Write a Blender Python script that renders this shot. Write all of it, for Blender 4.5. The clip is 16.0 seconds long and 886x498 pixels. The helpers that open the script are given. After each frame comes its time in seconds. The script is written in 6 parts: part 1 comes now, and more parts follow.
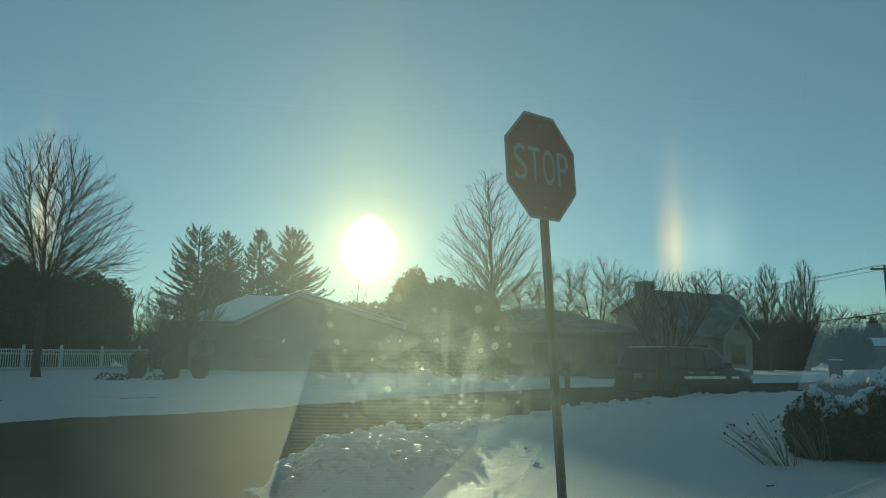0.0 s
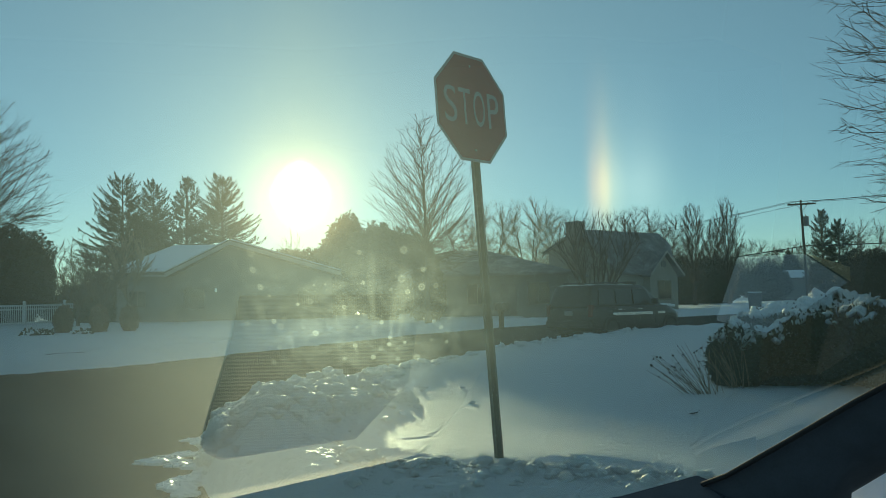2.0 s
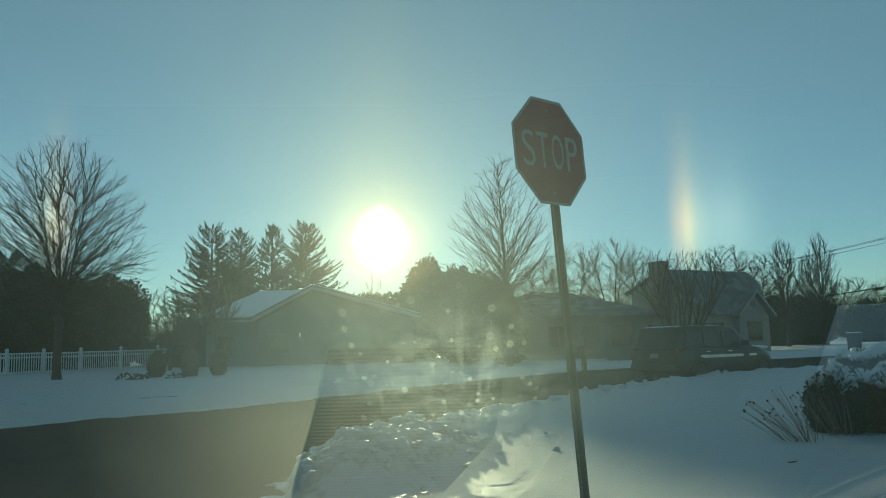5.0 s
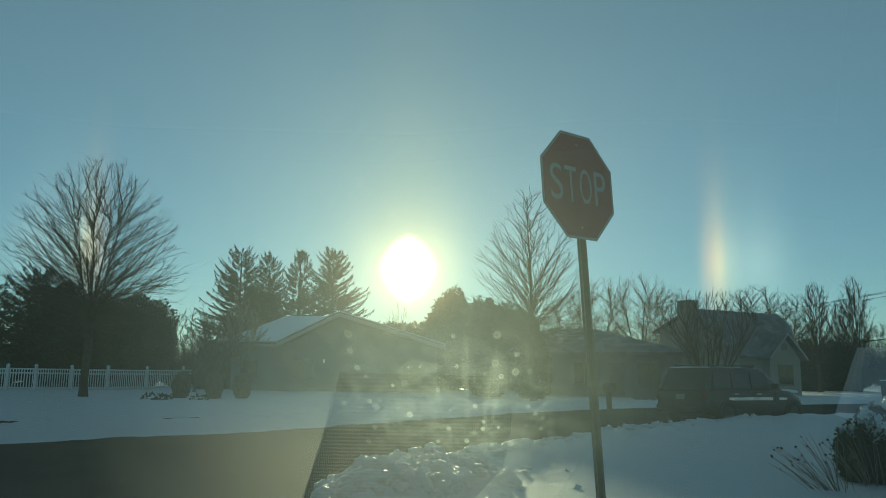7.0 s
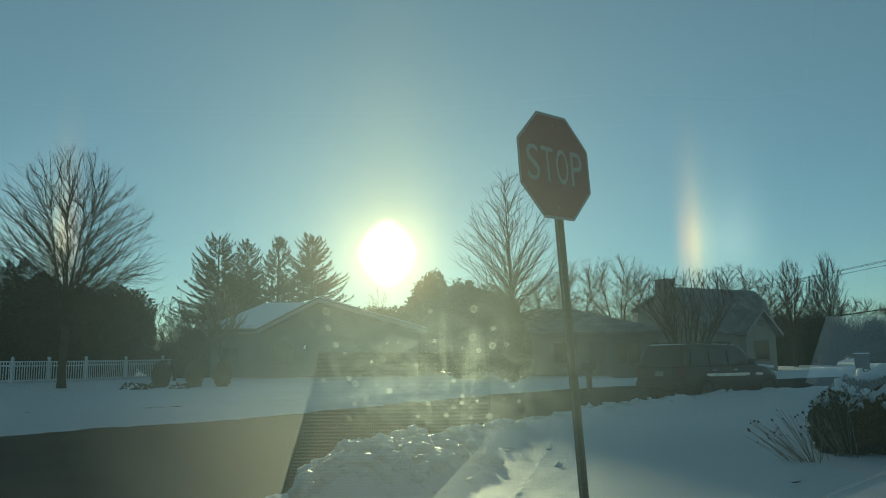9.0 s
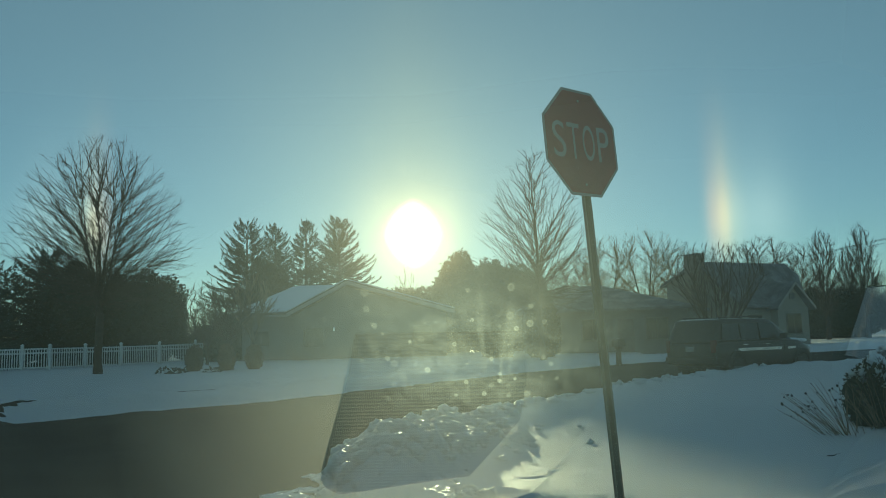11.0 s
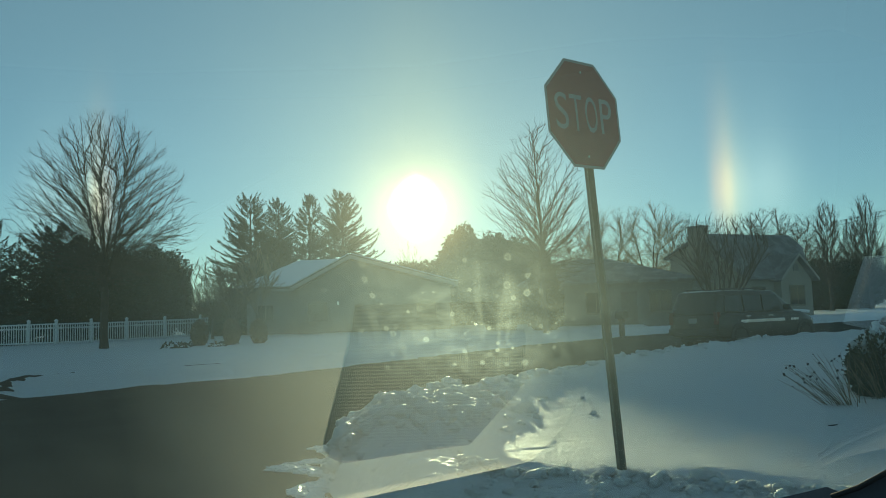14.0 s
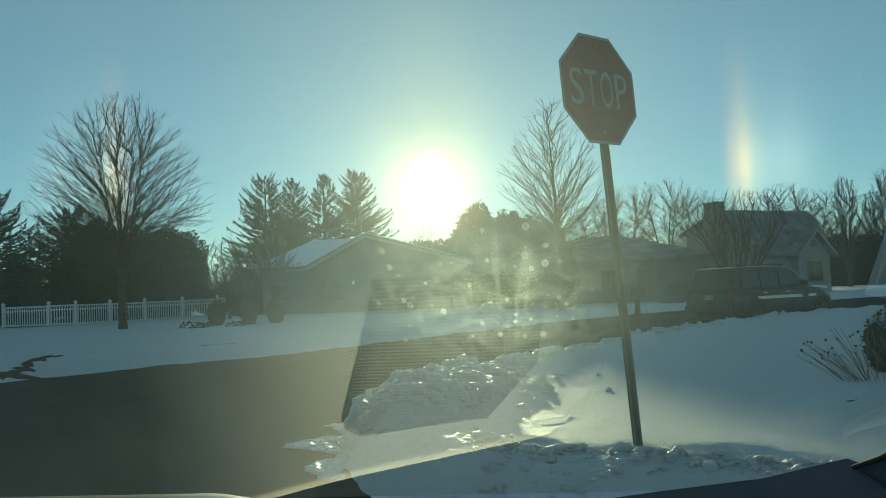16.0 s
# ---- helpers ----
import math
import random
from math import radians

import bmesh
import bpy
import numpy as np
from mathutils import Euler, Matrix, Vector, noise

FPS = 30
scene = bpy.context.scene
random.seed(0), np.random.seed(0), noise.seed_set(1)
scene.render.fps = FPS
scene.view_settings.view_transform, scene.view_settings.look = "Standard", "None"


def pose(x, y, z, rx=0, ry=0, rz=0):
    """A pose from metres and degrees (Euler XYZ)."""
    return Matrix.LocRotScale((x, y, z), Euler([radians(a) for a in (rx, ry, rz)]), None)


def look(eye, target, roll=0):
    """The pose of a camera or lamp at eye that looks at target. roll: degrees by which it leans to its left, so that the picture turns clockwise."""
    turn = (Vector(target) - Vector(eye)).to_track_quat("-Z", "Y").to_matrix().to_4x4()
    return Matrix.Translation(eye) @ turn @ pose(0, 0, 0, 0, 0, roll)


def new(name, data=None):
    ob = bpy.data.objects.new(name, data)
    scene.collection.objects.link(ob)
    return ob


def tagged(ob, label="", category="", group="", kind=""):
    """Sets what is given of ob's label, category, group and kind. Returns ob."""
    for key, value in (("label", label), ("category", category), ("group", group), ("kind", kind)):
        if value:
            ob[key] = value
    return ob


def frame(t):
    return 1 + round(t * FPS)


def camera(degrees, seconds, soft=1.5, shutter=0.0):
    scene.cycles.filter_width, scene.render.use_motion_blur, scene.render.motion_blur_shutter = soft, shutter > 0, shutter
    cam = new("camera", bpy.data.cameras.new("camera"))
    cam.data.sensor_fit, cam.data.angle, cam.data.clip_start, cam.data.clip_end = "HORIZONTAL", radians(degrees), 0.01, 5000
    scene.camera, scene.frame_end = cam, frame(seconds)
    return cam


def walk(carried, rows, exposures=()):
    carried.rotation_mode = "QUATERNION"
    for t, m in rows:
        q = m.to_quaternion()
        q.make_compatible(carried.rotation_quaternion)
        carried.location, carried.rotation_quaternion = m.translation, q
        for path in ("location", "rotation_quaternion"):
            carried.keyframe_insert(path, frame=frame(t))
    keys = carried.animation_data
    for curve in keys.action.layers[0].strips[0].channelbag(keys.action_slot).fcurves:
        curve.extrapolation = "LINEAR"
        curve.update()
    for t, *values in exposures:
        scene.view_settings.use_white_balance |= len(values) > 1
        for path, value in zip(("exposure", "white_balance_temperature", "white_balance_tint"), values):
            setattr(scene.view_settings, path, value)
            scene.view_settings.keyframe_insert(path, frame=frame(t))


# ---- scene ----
cam = camera(59.46, 16.0, soft=0.6)

PATH = [
    (0.0, pose(-0.000, 0.000, 1.400, 97.900, -0.700, -0.000)),
    (0.5, pose(-0.002, 0.004, 1.400, 96.536, -0.169, -2.484)),
    (1.0, pose(0.003, 0.009, 1.397, 95.413, 0.198, -3.824)),
    (1.5, pose(0.008, 0.010, 1.395, 94.459, 0.608, -4.418)),
    (2.0, pose(0.008, 0.008, 1.398, 93.750, 1.096, -4.734)),
    (2.5, pose(0.004, 0.007, 1.394, 93.198, 1.591, -4.983)),
    (3.0, pose(0.003, 0.003, 1.401, 92.976, 1.938, -5.097)),
    (3.5, pose(0.007, 0.005, 1.400, 93.221, 2.112, -4.598)),
    (4.0, pose(0.004, 0.004, 1.399, 94.043, 2.084, -3.124)),
    (4.5, pose(0.006, 0.001, 1.410, 95.427, 1.859, -1.001)),
    (5.0, pose(0.001, 0.002, 1.411, 97.027, 1.465, 1.174)),
    (7.5, pose(0.020, -0.002, 1.404, 99.342, -0.825, 2.875)),
    (8.0, pose(0.018, -0.006, 1.402, 98.884, -0.578, 2.157)),
    (8.5, pose(0.020, -0.005, 1.398, 98.432, -0.018, 1.666)),
    (9.0, pose(0.021, -0.005, 1.398, 98.109, 0.594, 1.544)),
    (11.5, pose(0.010, -0.006, 1.397, 96.386, 1.533, 3.943)),
    (12.0, pose(0.009, -0.005, 1.396, 96.189, 1.260, 3.939)),
    (12.5, pose(0.010, -0.007, 1.397, 96.069, 1.225, 3.776)),
    (13.0, pose(0.013, -0.009, 1.397, 95.816, 1.384, 3.660)),
    (13.5, pose(0.019, -0.011, 1.398, 95.380, 1.603, 3.698)),
    (14.0, pose(0.018, -0.010, 1.394, 94.728, 1.939, 3.907)),
    (14.5, pose(0.023, -0.011, 1.395, 94.115, 2.191, 4.202)),
    (15.0, pose(0.023, -0.010, 1.392, 93.618, 2.404, 4.485)),
    (15.5, pose(0.023, -0.010, 1.393, 93.318, 2.377, 4.735)),
    (16.0, pose(0.015, -0.005, 1.387, 93.209, 2.333, 5.015)),
]
walk(cam, PATH, exposures=[(0.0, 0.16, 7300, -6), (1.5, 0.34, 7300, -6), (3.5, 0.41, 7300, -6), (5.0, 0.26, 7300, -6), (8.0, 0.13, 7300, -6), (12.5, 0.26, 7300, -6), (16.0, 0.41, 7300, -6)])

# ---- sun, sky, exposure ----
SUN_AZ, SUN_EL = radians(-5.6), radians(7.8)
SUN_DIR = Vector((math.sin(SUN_AZ) * math.cos(SUN_EL), math.cos(SUN_AZ) * math.cos(SUN_EL), math.sin(SUN_EL)))
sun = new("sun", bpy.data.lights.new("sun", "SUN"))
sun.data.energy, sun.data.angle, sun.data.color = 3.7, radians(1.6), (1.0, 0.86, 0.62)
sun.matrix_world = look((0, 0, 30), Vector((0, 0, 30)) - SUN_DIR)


class Nodes:
    """Short spelling for node trees."""

    def __init__(self, tree):
        self.tree = tree
        self.tree.nodes.clear()

    def add(self, kind, ins=(), operation="", blend=""):
        node = self.tree.nodes.new(kind)
        if operation:
            node.operation = operation
        if blend:
            node.data_type, node.blend_type = "RGBA", blend
        for key, value in dict(ins).items():
            if isinstance(value, bpy.types.NodeSocket):
                self.tree.links.new(value, node.inputs[key])
            else:
                node.inputs[key].default_value = value
        return node

    def math(self, op, a, b=0.0, c=0.0):
        return self.add("ShaderNodeMath", {0: a, 1: b, 2: c}, operation=op).outputs[0]

    def mix(self, fac, a, b, blend="MIX"):
        node = self.add("ShaderNodeMix", {}, blend=blend)
        for key, value in ((0, fac), (6, a), (7, b)):
            if isinstance(value, bpy.types.NodeSocket):
                self.tree.links.new(value, node.inputs[key])
            else:
                node.inputs[key].default_value = value
        return node.outputs[2]

    def noise(self, vec, scale, detail=3.0, rough=0.55):
        return self.add("ShaderNodeTexNoise", {"Vector": vec, "Scale": scale, "Detail": detail, "Roughness": rough}).outputs[0]

    def ramp(self, fac, stops):
        node = self.add("ShaderNodeValToRGB", {0: fac})
        node.color_ramp.elements[0].position, node.color_ramp.elements[0].color = stops[0][0], (*stops[0][1], 1)
        node.color_ramp.elements[1].position, node.color_ramp.elements[1].color = stops[-1][0], (*stops[-1][1], 1)
        for pos, col in stops[1:-1]:
            node.color_ramp.elements.new(pos).color = (*col, 1)
        return node.outputs[0]


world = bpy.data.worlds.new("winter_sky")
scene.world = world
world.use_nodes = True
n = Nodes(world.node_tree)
sky = n.add("ShaderNodeTexSky")
sky.sky_type, sky.sun_disc, sky.sun_elevation, sky.sun_rotation = "NISHITA", False, SUN_EL, SUN_AZ
sky.altitude, sky.air_density, sky.dust_density, sky.ozone_density = 200.0, 0.78, 0.02, 3.0
coord = n.add("ShaderNodeTexCoord").outputs["Generated"]
xyz = n.add("ShaderNodeSeparateXYZ", {0: coord})
az = n.math("ARCTAN2", xyz.outputs[0], xyz.outputs[1])
el = n.math("ARCSINE", xyz.outputs[2])
off = n.math("SUBTRACT", az, SUN_AZ)          # angle from the sun, sideways
up = n.math("SUBTRACT", el, SUN_EL)           # angle from the sun, upwards
dot = n.add("ShaderNodeVectorMath", {0: coord, 1: tuple(SUN_DIR)}, operation="DOT_PRODUCT").outputs["Value"]
ang = n.math("ARCCOSINE", n.math("MINIMUM", dot, 0.9999999))


def bell(x, width):
    q = n.math("DIVIDE", x, width)
    return n.math("EXPONENT", n.math("MULTIPLY", n.math("MULTIPLY", q, q), -1.0))


def fall(x, width):
    return n.math("EXPONENT", n.math("MULTIPLY", n.math("ABSOLUTE", x), -1.0 / width))


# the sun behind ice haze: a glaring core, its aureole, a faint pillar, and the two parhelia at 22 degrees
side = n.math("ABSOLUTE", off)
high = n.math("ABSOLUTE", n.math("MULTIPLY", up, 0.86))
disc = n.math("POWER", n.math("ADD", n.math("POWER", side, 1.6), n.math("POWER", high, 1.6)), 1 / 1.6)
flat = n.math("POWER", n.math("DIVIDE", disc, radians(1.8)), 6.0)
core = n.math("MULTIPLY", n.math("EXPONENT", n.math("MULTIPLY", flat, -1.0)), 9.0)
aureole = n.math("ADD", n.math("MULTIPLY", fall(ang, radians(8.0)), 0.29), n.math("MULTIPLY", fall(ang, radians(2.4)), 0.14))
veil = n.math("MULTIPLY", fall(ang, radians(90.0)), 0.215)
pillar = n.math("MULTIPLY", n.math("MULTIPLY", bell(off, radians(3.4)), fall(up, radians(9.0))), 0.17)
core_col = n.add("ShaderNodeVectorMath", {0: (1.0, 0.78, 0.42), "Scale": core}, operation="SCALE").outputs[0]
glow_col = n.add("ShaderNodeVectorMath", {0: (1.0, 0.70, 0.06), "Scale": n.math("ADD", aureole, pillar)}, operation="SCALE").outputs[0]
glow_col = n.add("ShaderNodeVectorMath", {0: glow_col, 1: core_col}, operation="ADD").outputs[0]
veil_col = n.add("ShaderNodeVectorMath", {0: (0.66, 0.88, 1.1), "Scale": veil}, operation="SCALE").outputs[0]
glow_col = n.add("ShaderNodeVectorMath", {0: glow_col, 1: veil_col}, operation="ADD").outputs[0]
tall = n.math("ADD", n.math("MULTIPLY", bell(up, radians(2.4)), 0.7), n.math("MULTIPLY", bell(n.math("SUBTRACT", up, radians(2.5)), radians(4.2)), 0.24))
dogs = None
for centre, width, colour, power in ((21.6, 0.5, (1.0, 0.36, 0.06), 0.40), (22.3, 0.5, (1.0, 0.50, 0.07), 0.68),
                                     (23.0, 0.7, (1.0, 0.80, 0.42), 0.24), (24.8, 1.9, (0.9, 0.88, 0.82), 0.24)):
    b = n.math("MULTIPLY", n.math("MULTIPLY", bell(n.math("SUBTRACT", side, radians(centre)), radians(width)), tall), power)
    v = n.add("ShaderNodeVectorMath", {0: colour, "Scale": b}, operation="SCALE").outputs[0]
    dogs = v if dogs is None else n.add("ShaderNodeVectorMath", {0: dogs, 1: v}, operation="ADD").outputs[0]
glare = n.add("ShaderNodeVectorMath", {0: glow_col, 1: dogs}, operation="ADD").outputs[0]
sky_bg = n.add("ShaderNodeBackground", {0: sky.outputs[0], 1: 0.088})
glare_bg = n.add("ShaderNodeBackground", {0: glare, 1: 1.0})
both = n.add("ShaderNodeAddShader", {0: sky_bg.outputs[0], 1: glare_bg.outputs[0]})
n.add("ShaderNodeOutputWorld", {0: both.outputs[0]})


# ---- materials ----
def material(name, base, rough=0.8, metal=0.0, other=None, scale=6.0, fine=60.0, bump=0.0, amount=0.5, contrast=(0.35, 0.65),
             by_object=0.0, spec=0.5, depth=0.02, world_space=True):
    """A surface of two colours mixed by coarse and fine noise, with fine relief."""
    mat = bpy.data.materials.new(name)
    mat.use_nodes = True
    m = Nodes(mat.node_tree)
    if world_space:
        vec = m.add("ShaderNodeNewGeometry").outputs["Position"]
    else:
        vec = m.add("ShaderNodeTexCoord").outputs["Object"]
    other = other or tuple(c * 0.65 for c in base)
    a, b = m.noise(vec, scale, 4.0), m.noise(vec, fine, 3.0)
    mixed = m.math("ADD", m.math("MULTIPLY", a, 0.65), m.math("MULTIPLY", b, 0.35))
    fac = m.add("ShaderNodeMapRange", {0: mixed, 1: contrast[0], 2: contrast[1], 3: 0.0, 4: amount * 2}).outputs[0]
    col = m.mix(fac, (*base, 1), (*other, 1))
    if by_object:
        rnd = m.add("ShaderNodeObjectInfo").outputs["Random"]
        grey = m.math("ADD", m.math("MULTIPLY", rnd, by_object), 1 - by_object / 2)
        col = m.add("ShaderNodeVectorMath", {0: col, "Scale": grey}, operation="SCALE").outputs[0]
    ins = {"Base Color": col, "Roughness": rough, "Metallic": metal, "Specular IOR Level": spec}
    if bump:
        h = m.math("ADD", m.math("MULTIPLY", a, 1.0), m.math("MULTIPLY", b, 0.4))
        ins["Normal"] = m.add("ShaderNodeBump", {"Strength": bump, "Distance": depth, "Height": h}).outputs[0]
    bsdf = m.add("ShaderNodeBsdfPrincipled", ins)
    m.add("ShaderNodeOutputMaterial", {0: bsdf.outputs[0]})
    return mat


def snow_material():
    """Wind-crusted snow: soft drifts, lumps and a fine icy grain that lets the low sun through its rims."""
    mat = bpy.data.materials.new("snow")
    mat.use_nodes = True
    m = Nodes(mat.node_tree)
    pos = m.add("ShaderNodeNewGeometry").outputs["Position"]
    drift, lump, grain = m.noise(pos, 1.7, 3.0), m.noise(pos, 11.0, 4.0, 0.6), m.noise(pos, 75.0, 3.0, 0.65)
    crust = m.noise(m.add("ShaderNodeMapping", {0: pos, 3: (0.6, 1.6, 1.0)}).outputs[0], 24.0, 4.0, 0.7)
    col = m.mix(m.math("ADD", m.math("MULTIPLY", drift, 0.6), m.math("MULTIPLY", grain, 0.4)), (0.93, 0.95, 0.97, 1), (0.80, 0.84, 0.90, 1))
    h = m.math("ADD", m.math("ADD", m.math("MULTIPLY", drift, 0.9), m.math("MULTIPLY", lump, 0.6)), m.math("ADD", m.math("MULTIPLY", grain, 0.4), m.math("MULTIPLY", crust, 0.75)))
    bump = m.add("ShaderNodeBump", {"Strength": 1.0, "Distance": 0.085, "Height": h}).outputs[0]
    rough = m.add("ShaderNodeMapRange", {0: grain, 1: 0.35, 2: 0.7, 3: 0.42, 4: 0.66}).outputs[0]
    bsdf = m.add("ShaderNodeBsdfPrincipled", {"Base Color": col, "Roughness": rough, "Specular IOR Level": 0.35, "Normal": bump,
                                              "Subsurface Weight": 0.5, "Subsurface Radius": (0.8, 0.9, 1.0), "Subsurface Scale": 0.03})
    m.add("ShaderNodeOutputMaterial", {0: bsdf.outputs[0]})
    return mat


SNOW = snow_material()
SNOW_PILE = material("roof_snow", (0.86, 0.88, 0.92), 0.7, other=(0.78, 0.81, 0.86), scale=0.8, fine=9, bump=0.3, amount=0.25, spec=0.3)
ASPHALT = material("asphalt", (0.038, 0.043, 0.045), 1.0, other=(0.068, 0.073, 0.073), scale=0.35, fine=45, bump=0.25, amount=0.5, depth=0.01, spec=0.0)
ICE = material("ice_crust", (0.72, 0.75, 0.78), 0.3, other=(0.82, 0.84, 0.86), scale=4, fine=30, bump=0.4, depth=0.02)
STRIP_DARK = material("dark_turf", (0.022, 0.022, 0.02), 0.95, other=(0.04, 0.038, 0.032), scale=5, fine=40, bump=0.5)
BARK = material("bark", (0.085, 0.065, 0.05), 0.9, other=(0.05, 0.04, 0.033), scale=3, fine=25, bump=0.5)
TWIG = material("twigs", (0.10, 0.072, 0.05), 0.85, other=(0.06, 0.045, 0.035), scale=1.5, fine=20)
TWIG_PALE = material("pale_twigs", (0.34, 0.27, 0.18), 0.85, other=(0.22, 0.17, 0.11), scale=1.5, fine=20)
SPRUCE = material("spruce_needles", (0.035, 0.055, 0.04), 0.75, other=(0.06, 0.075, 0.05), scale=0.8, fine=12)
CEDAR = material("cedar_leaves", (0.035, 0.05, 0.03), 0.8, other=(0.065, 0.065, 0.04), scale=0.7, fine=9)
YEW = material("yew_leaves", (0.04, 0.055, 0.03), 0.75, other=(0.075, 0.065, 0.035), scale=2, fine=25)
RUSSET = material("russet_leaves", (0.22, 0.14, 0.08), 0.85, other=(0.13, 0.085, 0.05), scale=3, fine=25)
STALK = material("dry_stalks", (0.30, 0.23, 0.15), 0.9, other=(0.17, 0.12, 0.08), scale=6, fine=50)
SEED = material("seed_heads", (0.06, 0.045, 0.035), 0.95, scale=8, fine=60)
VINYL = material("white_vinyl", (0.72, 0.73, 0.73), 0.45, other=(0.62, 0.63, 0.63), scale=2, fine=25, amount=0.3)
SIDING = material("pale_siding", (0.19, 0.18, 0.155), 0.75, other=(0.155, 0.15, 0.13), scale=0.8, fine=12, bump=0.15)
SIDING_PALE = material("cream_siding", (0.33, 0.31, 0.27), 0.75, other=(0.27, 0.255, 0.22), scale=0.8, fine=12, bump=0.15)
SIDING_B = material("grey_siding", (0.22, 0.215, 0.2), 0.75, other=(0.17, 0.168, 0.158), scale=0.8, fine=12, bump=0.15)
BRICK = material("brown_brick", (0.30, 0.265, 0.22), 0.85, other=(0.22, 0.19, 0.16), scale=3, fine=18, bump=0.4)
SHINGLE = material("dark_shingles", (0.09, 0.085, 0.08), 0.85, other=(0.06, 0.058, 0.055), scale=2, fine=14, bump=0.4)
SHINGLE_SNOWY = material("snow_patched_shingles", (0.15, 0.15, 0.152), 0.85, other=(0.34, 0.35, 0.37), scale=0.9, fine=7, bump=0.4, contrast=(0.46, 0.66), amount=0.3)
FRAME_BROWN = material("brown_window_frame", (0.2, 0.18, 0.15), 0.6, scale=2, fine=20)
TRIM = material("painted_trim", (0.34, 0.33, 0.31), 0.5, other=(0.27, 0.26, 0.25), scale=2, fine=20, amount=0.3)
DARKGLASS = material("window_glass", (0.03, 0.035, 0.04), 0.06, other=(0.02, 0.024, 0.03), scale=0.6, fine=4)
RED = material("red_sheeting", (0.26, 0.02, 0.024), 0.42, other=(0.2, 0.018, 0.02), scale=5, fine=40, amount=0.35, world_space=False)
WHITE_SHEET = material("white_sheeting", (0.34, 0.35, 0.35), 0.45, other=(0.27, 0.28, 0.28), scale=6, fine=40, amount=0.35, world_space=False)
POST_STEEL = material("green_post_steel", (0.06, 0.085, 0.07), 0.55, 0.3, other=(0.10, 0.09, 0.07), scale=7, fine=60, bump=0.2, depth=0.003)
ZINC = material("zinc", (0.45, 0.46, 0.47), 0.4, 0.9, scale=10, fine=90)
CAR_PAINT = material("dark_car_paint", (0.022, 0.024, 0.026), 0.28, 0.2, other=(0.05, 0.047, 0.044), scale=1.2, fine=9, amount=0.4)
CAR_WHITE = material("white_car_paint", (0.7, 0.7, 0.7), 0.3, other=(0.6, 0.6, 0.6), scale=1.2, fine=9, amount=0.3)
CHROME = material("chrome", (0.75, 0.75, 0.76), 0.18, 1.0, scale=5, fine=30)
RUBBER = material("tyre_rubber", (0.03, 0.03, 0.03), 0.85, scale=8, fine=50)
PLASTIC = material("black_plastic", (0.03, 0.031, 0.033), 0.6, scale=8, fine=90, bump=0.1, depth=0.002)
TAIL = material("tail_lamp_lens", (0.13, 0.012, 0.012), 0.2, scale=8, fine=40)
LENS = material("clear_lamp_lens", (0.6, 0.6, 0.6), 0.15, scale=8, fine=40)
WOOD_POLE = material("weathered_pole", (0.12, 0.09, 0.065), 0.9, other=(0.07, 0.055, 0.04), scale=3, fine=30, bump=0.3)
GREY_METAL = material("grey_painted_metal", (0.3, 0.31, 0.31), 0.5, 0.4, scale=4, fine=30)
CABLE = material("black_cable", (0.03, 0.03, 0.03), 0.7, scale=5, fine=30)
BIN = material("bin_plastic", (0.05, 0.05, 0.055), 0.6, other=(0.08, 0.07, 0.06), scale=3, fine=30)
TRIM_DARK = material("charcoal_trim", (0.075, 0.088, 0.105), 0.85, other=(0.06, 0.07, 0.082), spec=0.2, scale=30, fine=400, bump=0.25, depth=0.001)
REFLECTION_TAN = material("tan_cardboard", (0.80, 0.58, 0.32), 0.7, other=(0.70, 0.50, 0.27), scale=20, fine=300, bump=0.2, depth=0.001)


def grille_material():
    mat = bpy.data.materials.new("perforated_grille")
    mat.use_nodes = True
    m = Nodes(mat.node_tree)
    pos = m.add("ShaderNodeSeparateXYZ", {0: m.add("ShaderNodeTexCoord").outputs["Object"]})
    k = 2 * math.pi / 0.0058
    a = m.math("SINE", m.math("MULTIPLY", m.math("ADD", pos.outputs[0], m.math("MULTIPLY", pos.outputs[1], 0.52)), k))
    b = m.math("SINE", m.math("MULTIPLY", m.math("SUBTRACT", pos.outputs[0], m.math("MULTIPLY", pos.outputs[1], 0.52)), k))
    hole = m.math("GREATER_THAN", m.math("MULTIPLY", a, b), 0.05)
    col = m.mix(hole, (0.36, 0.36, 0.30, 1), (0.07, 0.07, 0.065, 1))
    bsdf = m.add("ShaderNodeBsdfPrincipled", {"Base Color": col, "Roughness": 0.6})
    m.add("ShaderNodeOutputMaterial", {0: bsdf.outputs[0]})
    return mat


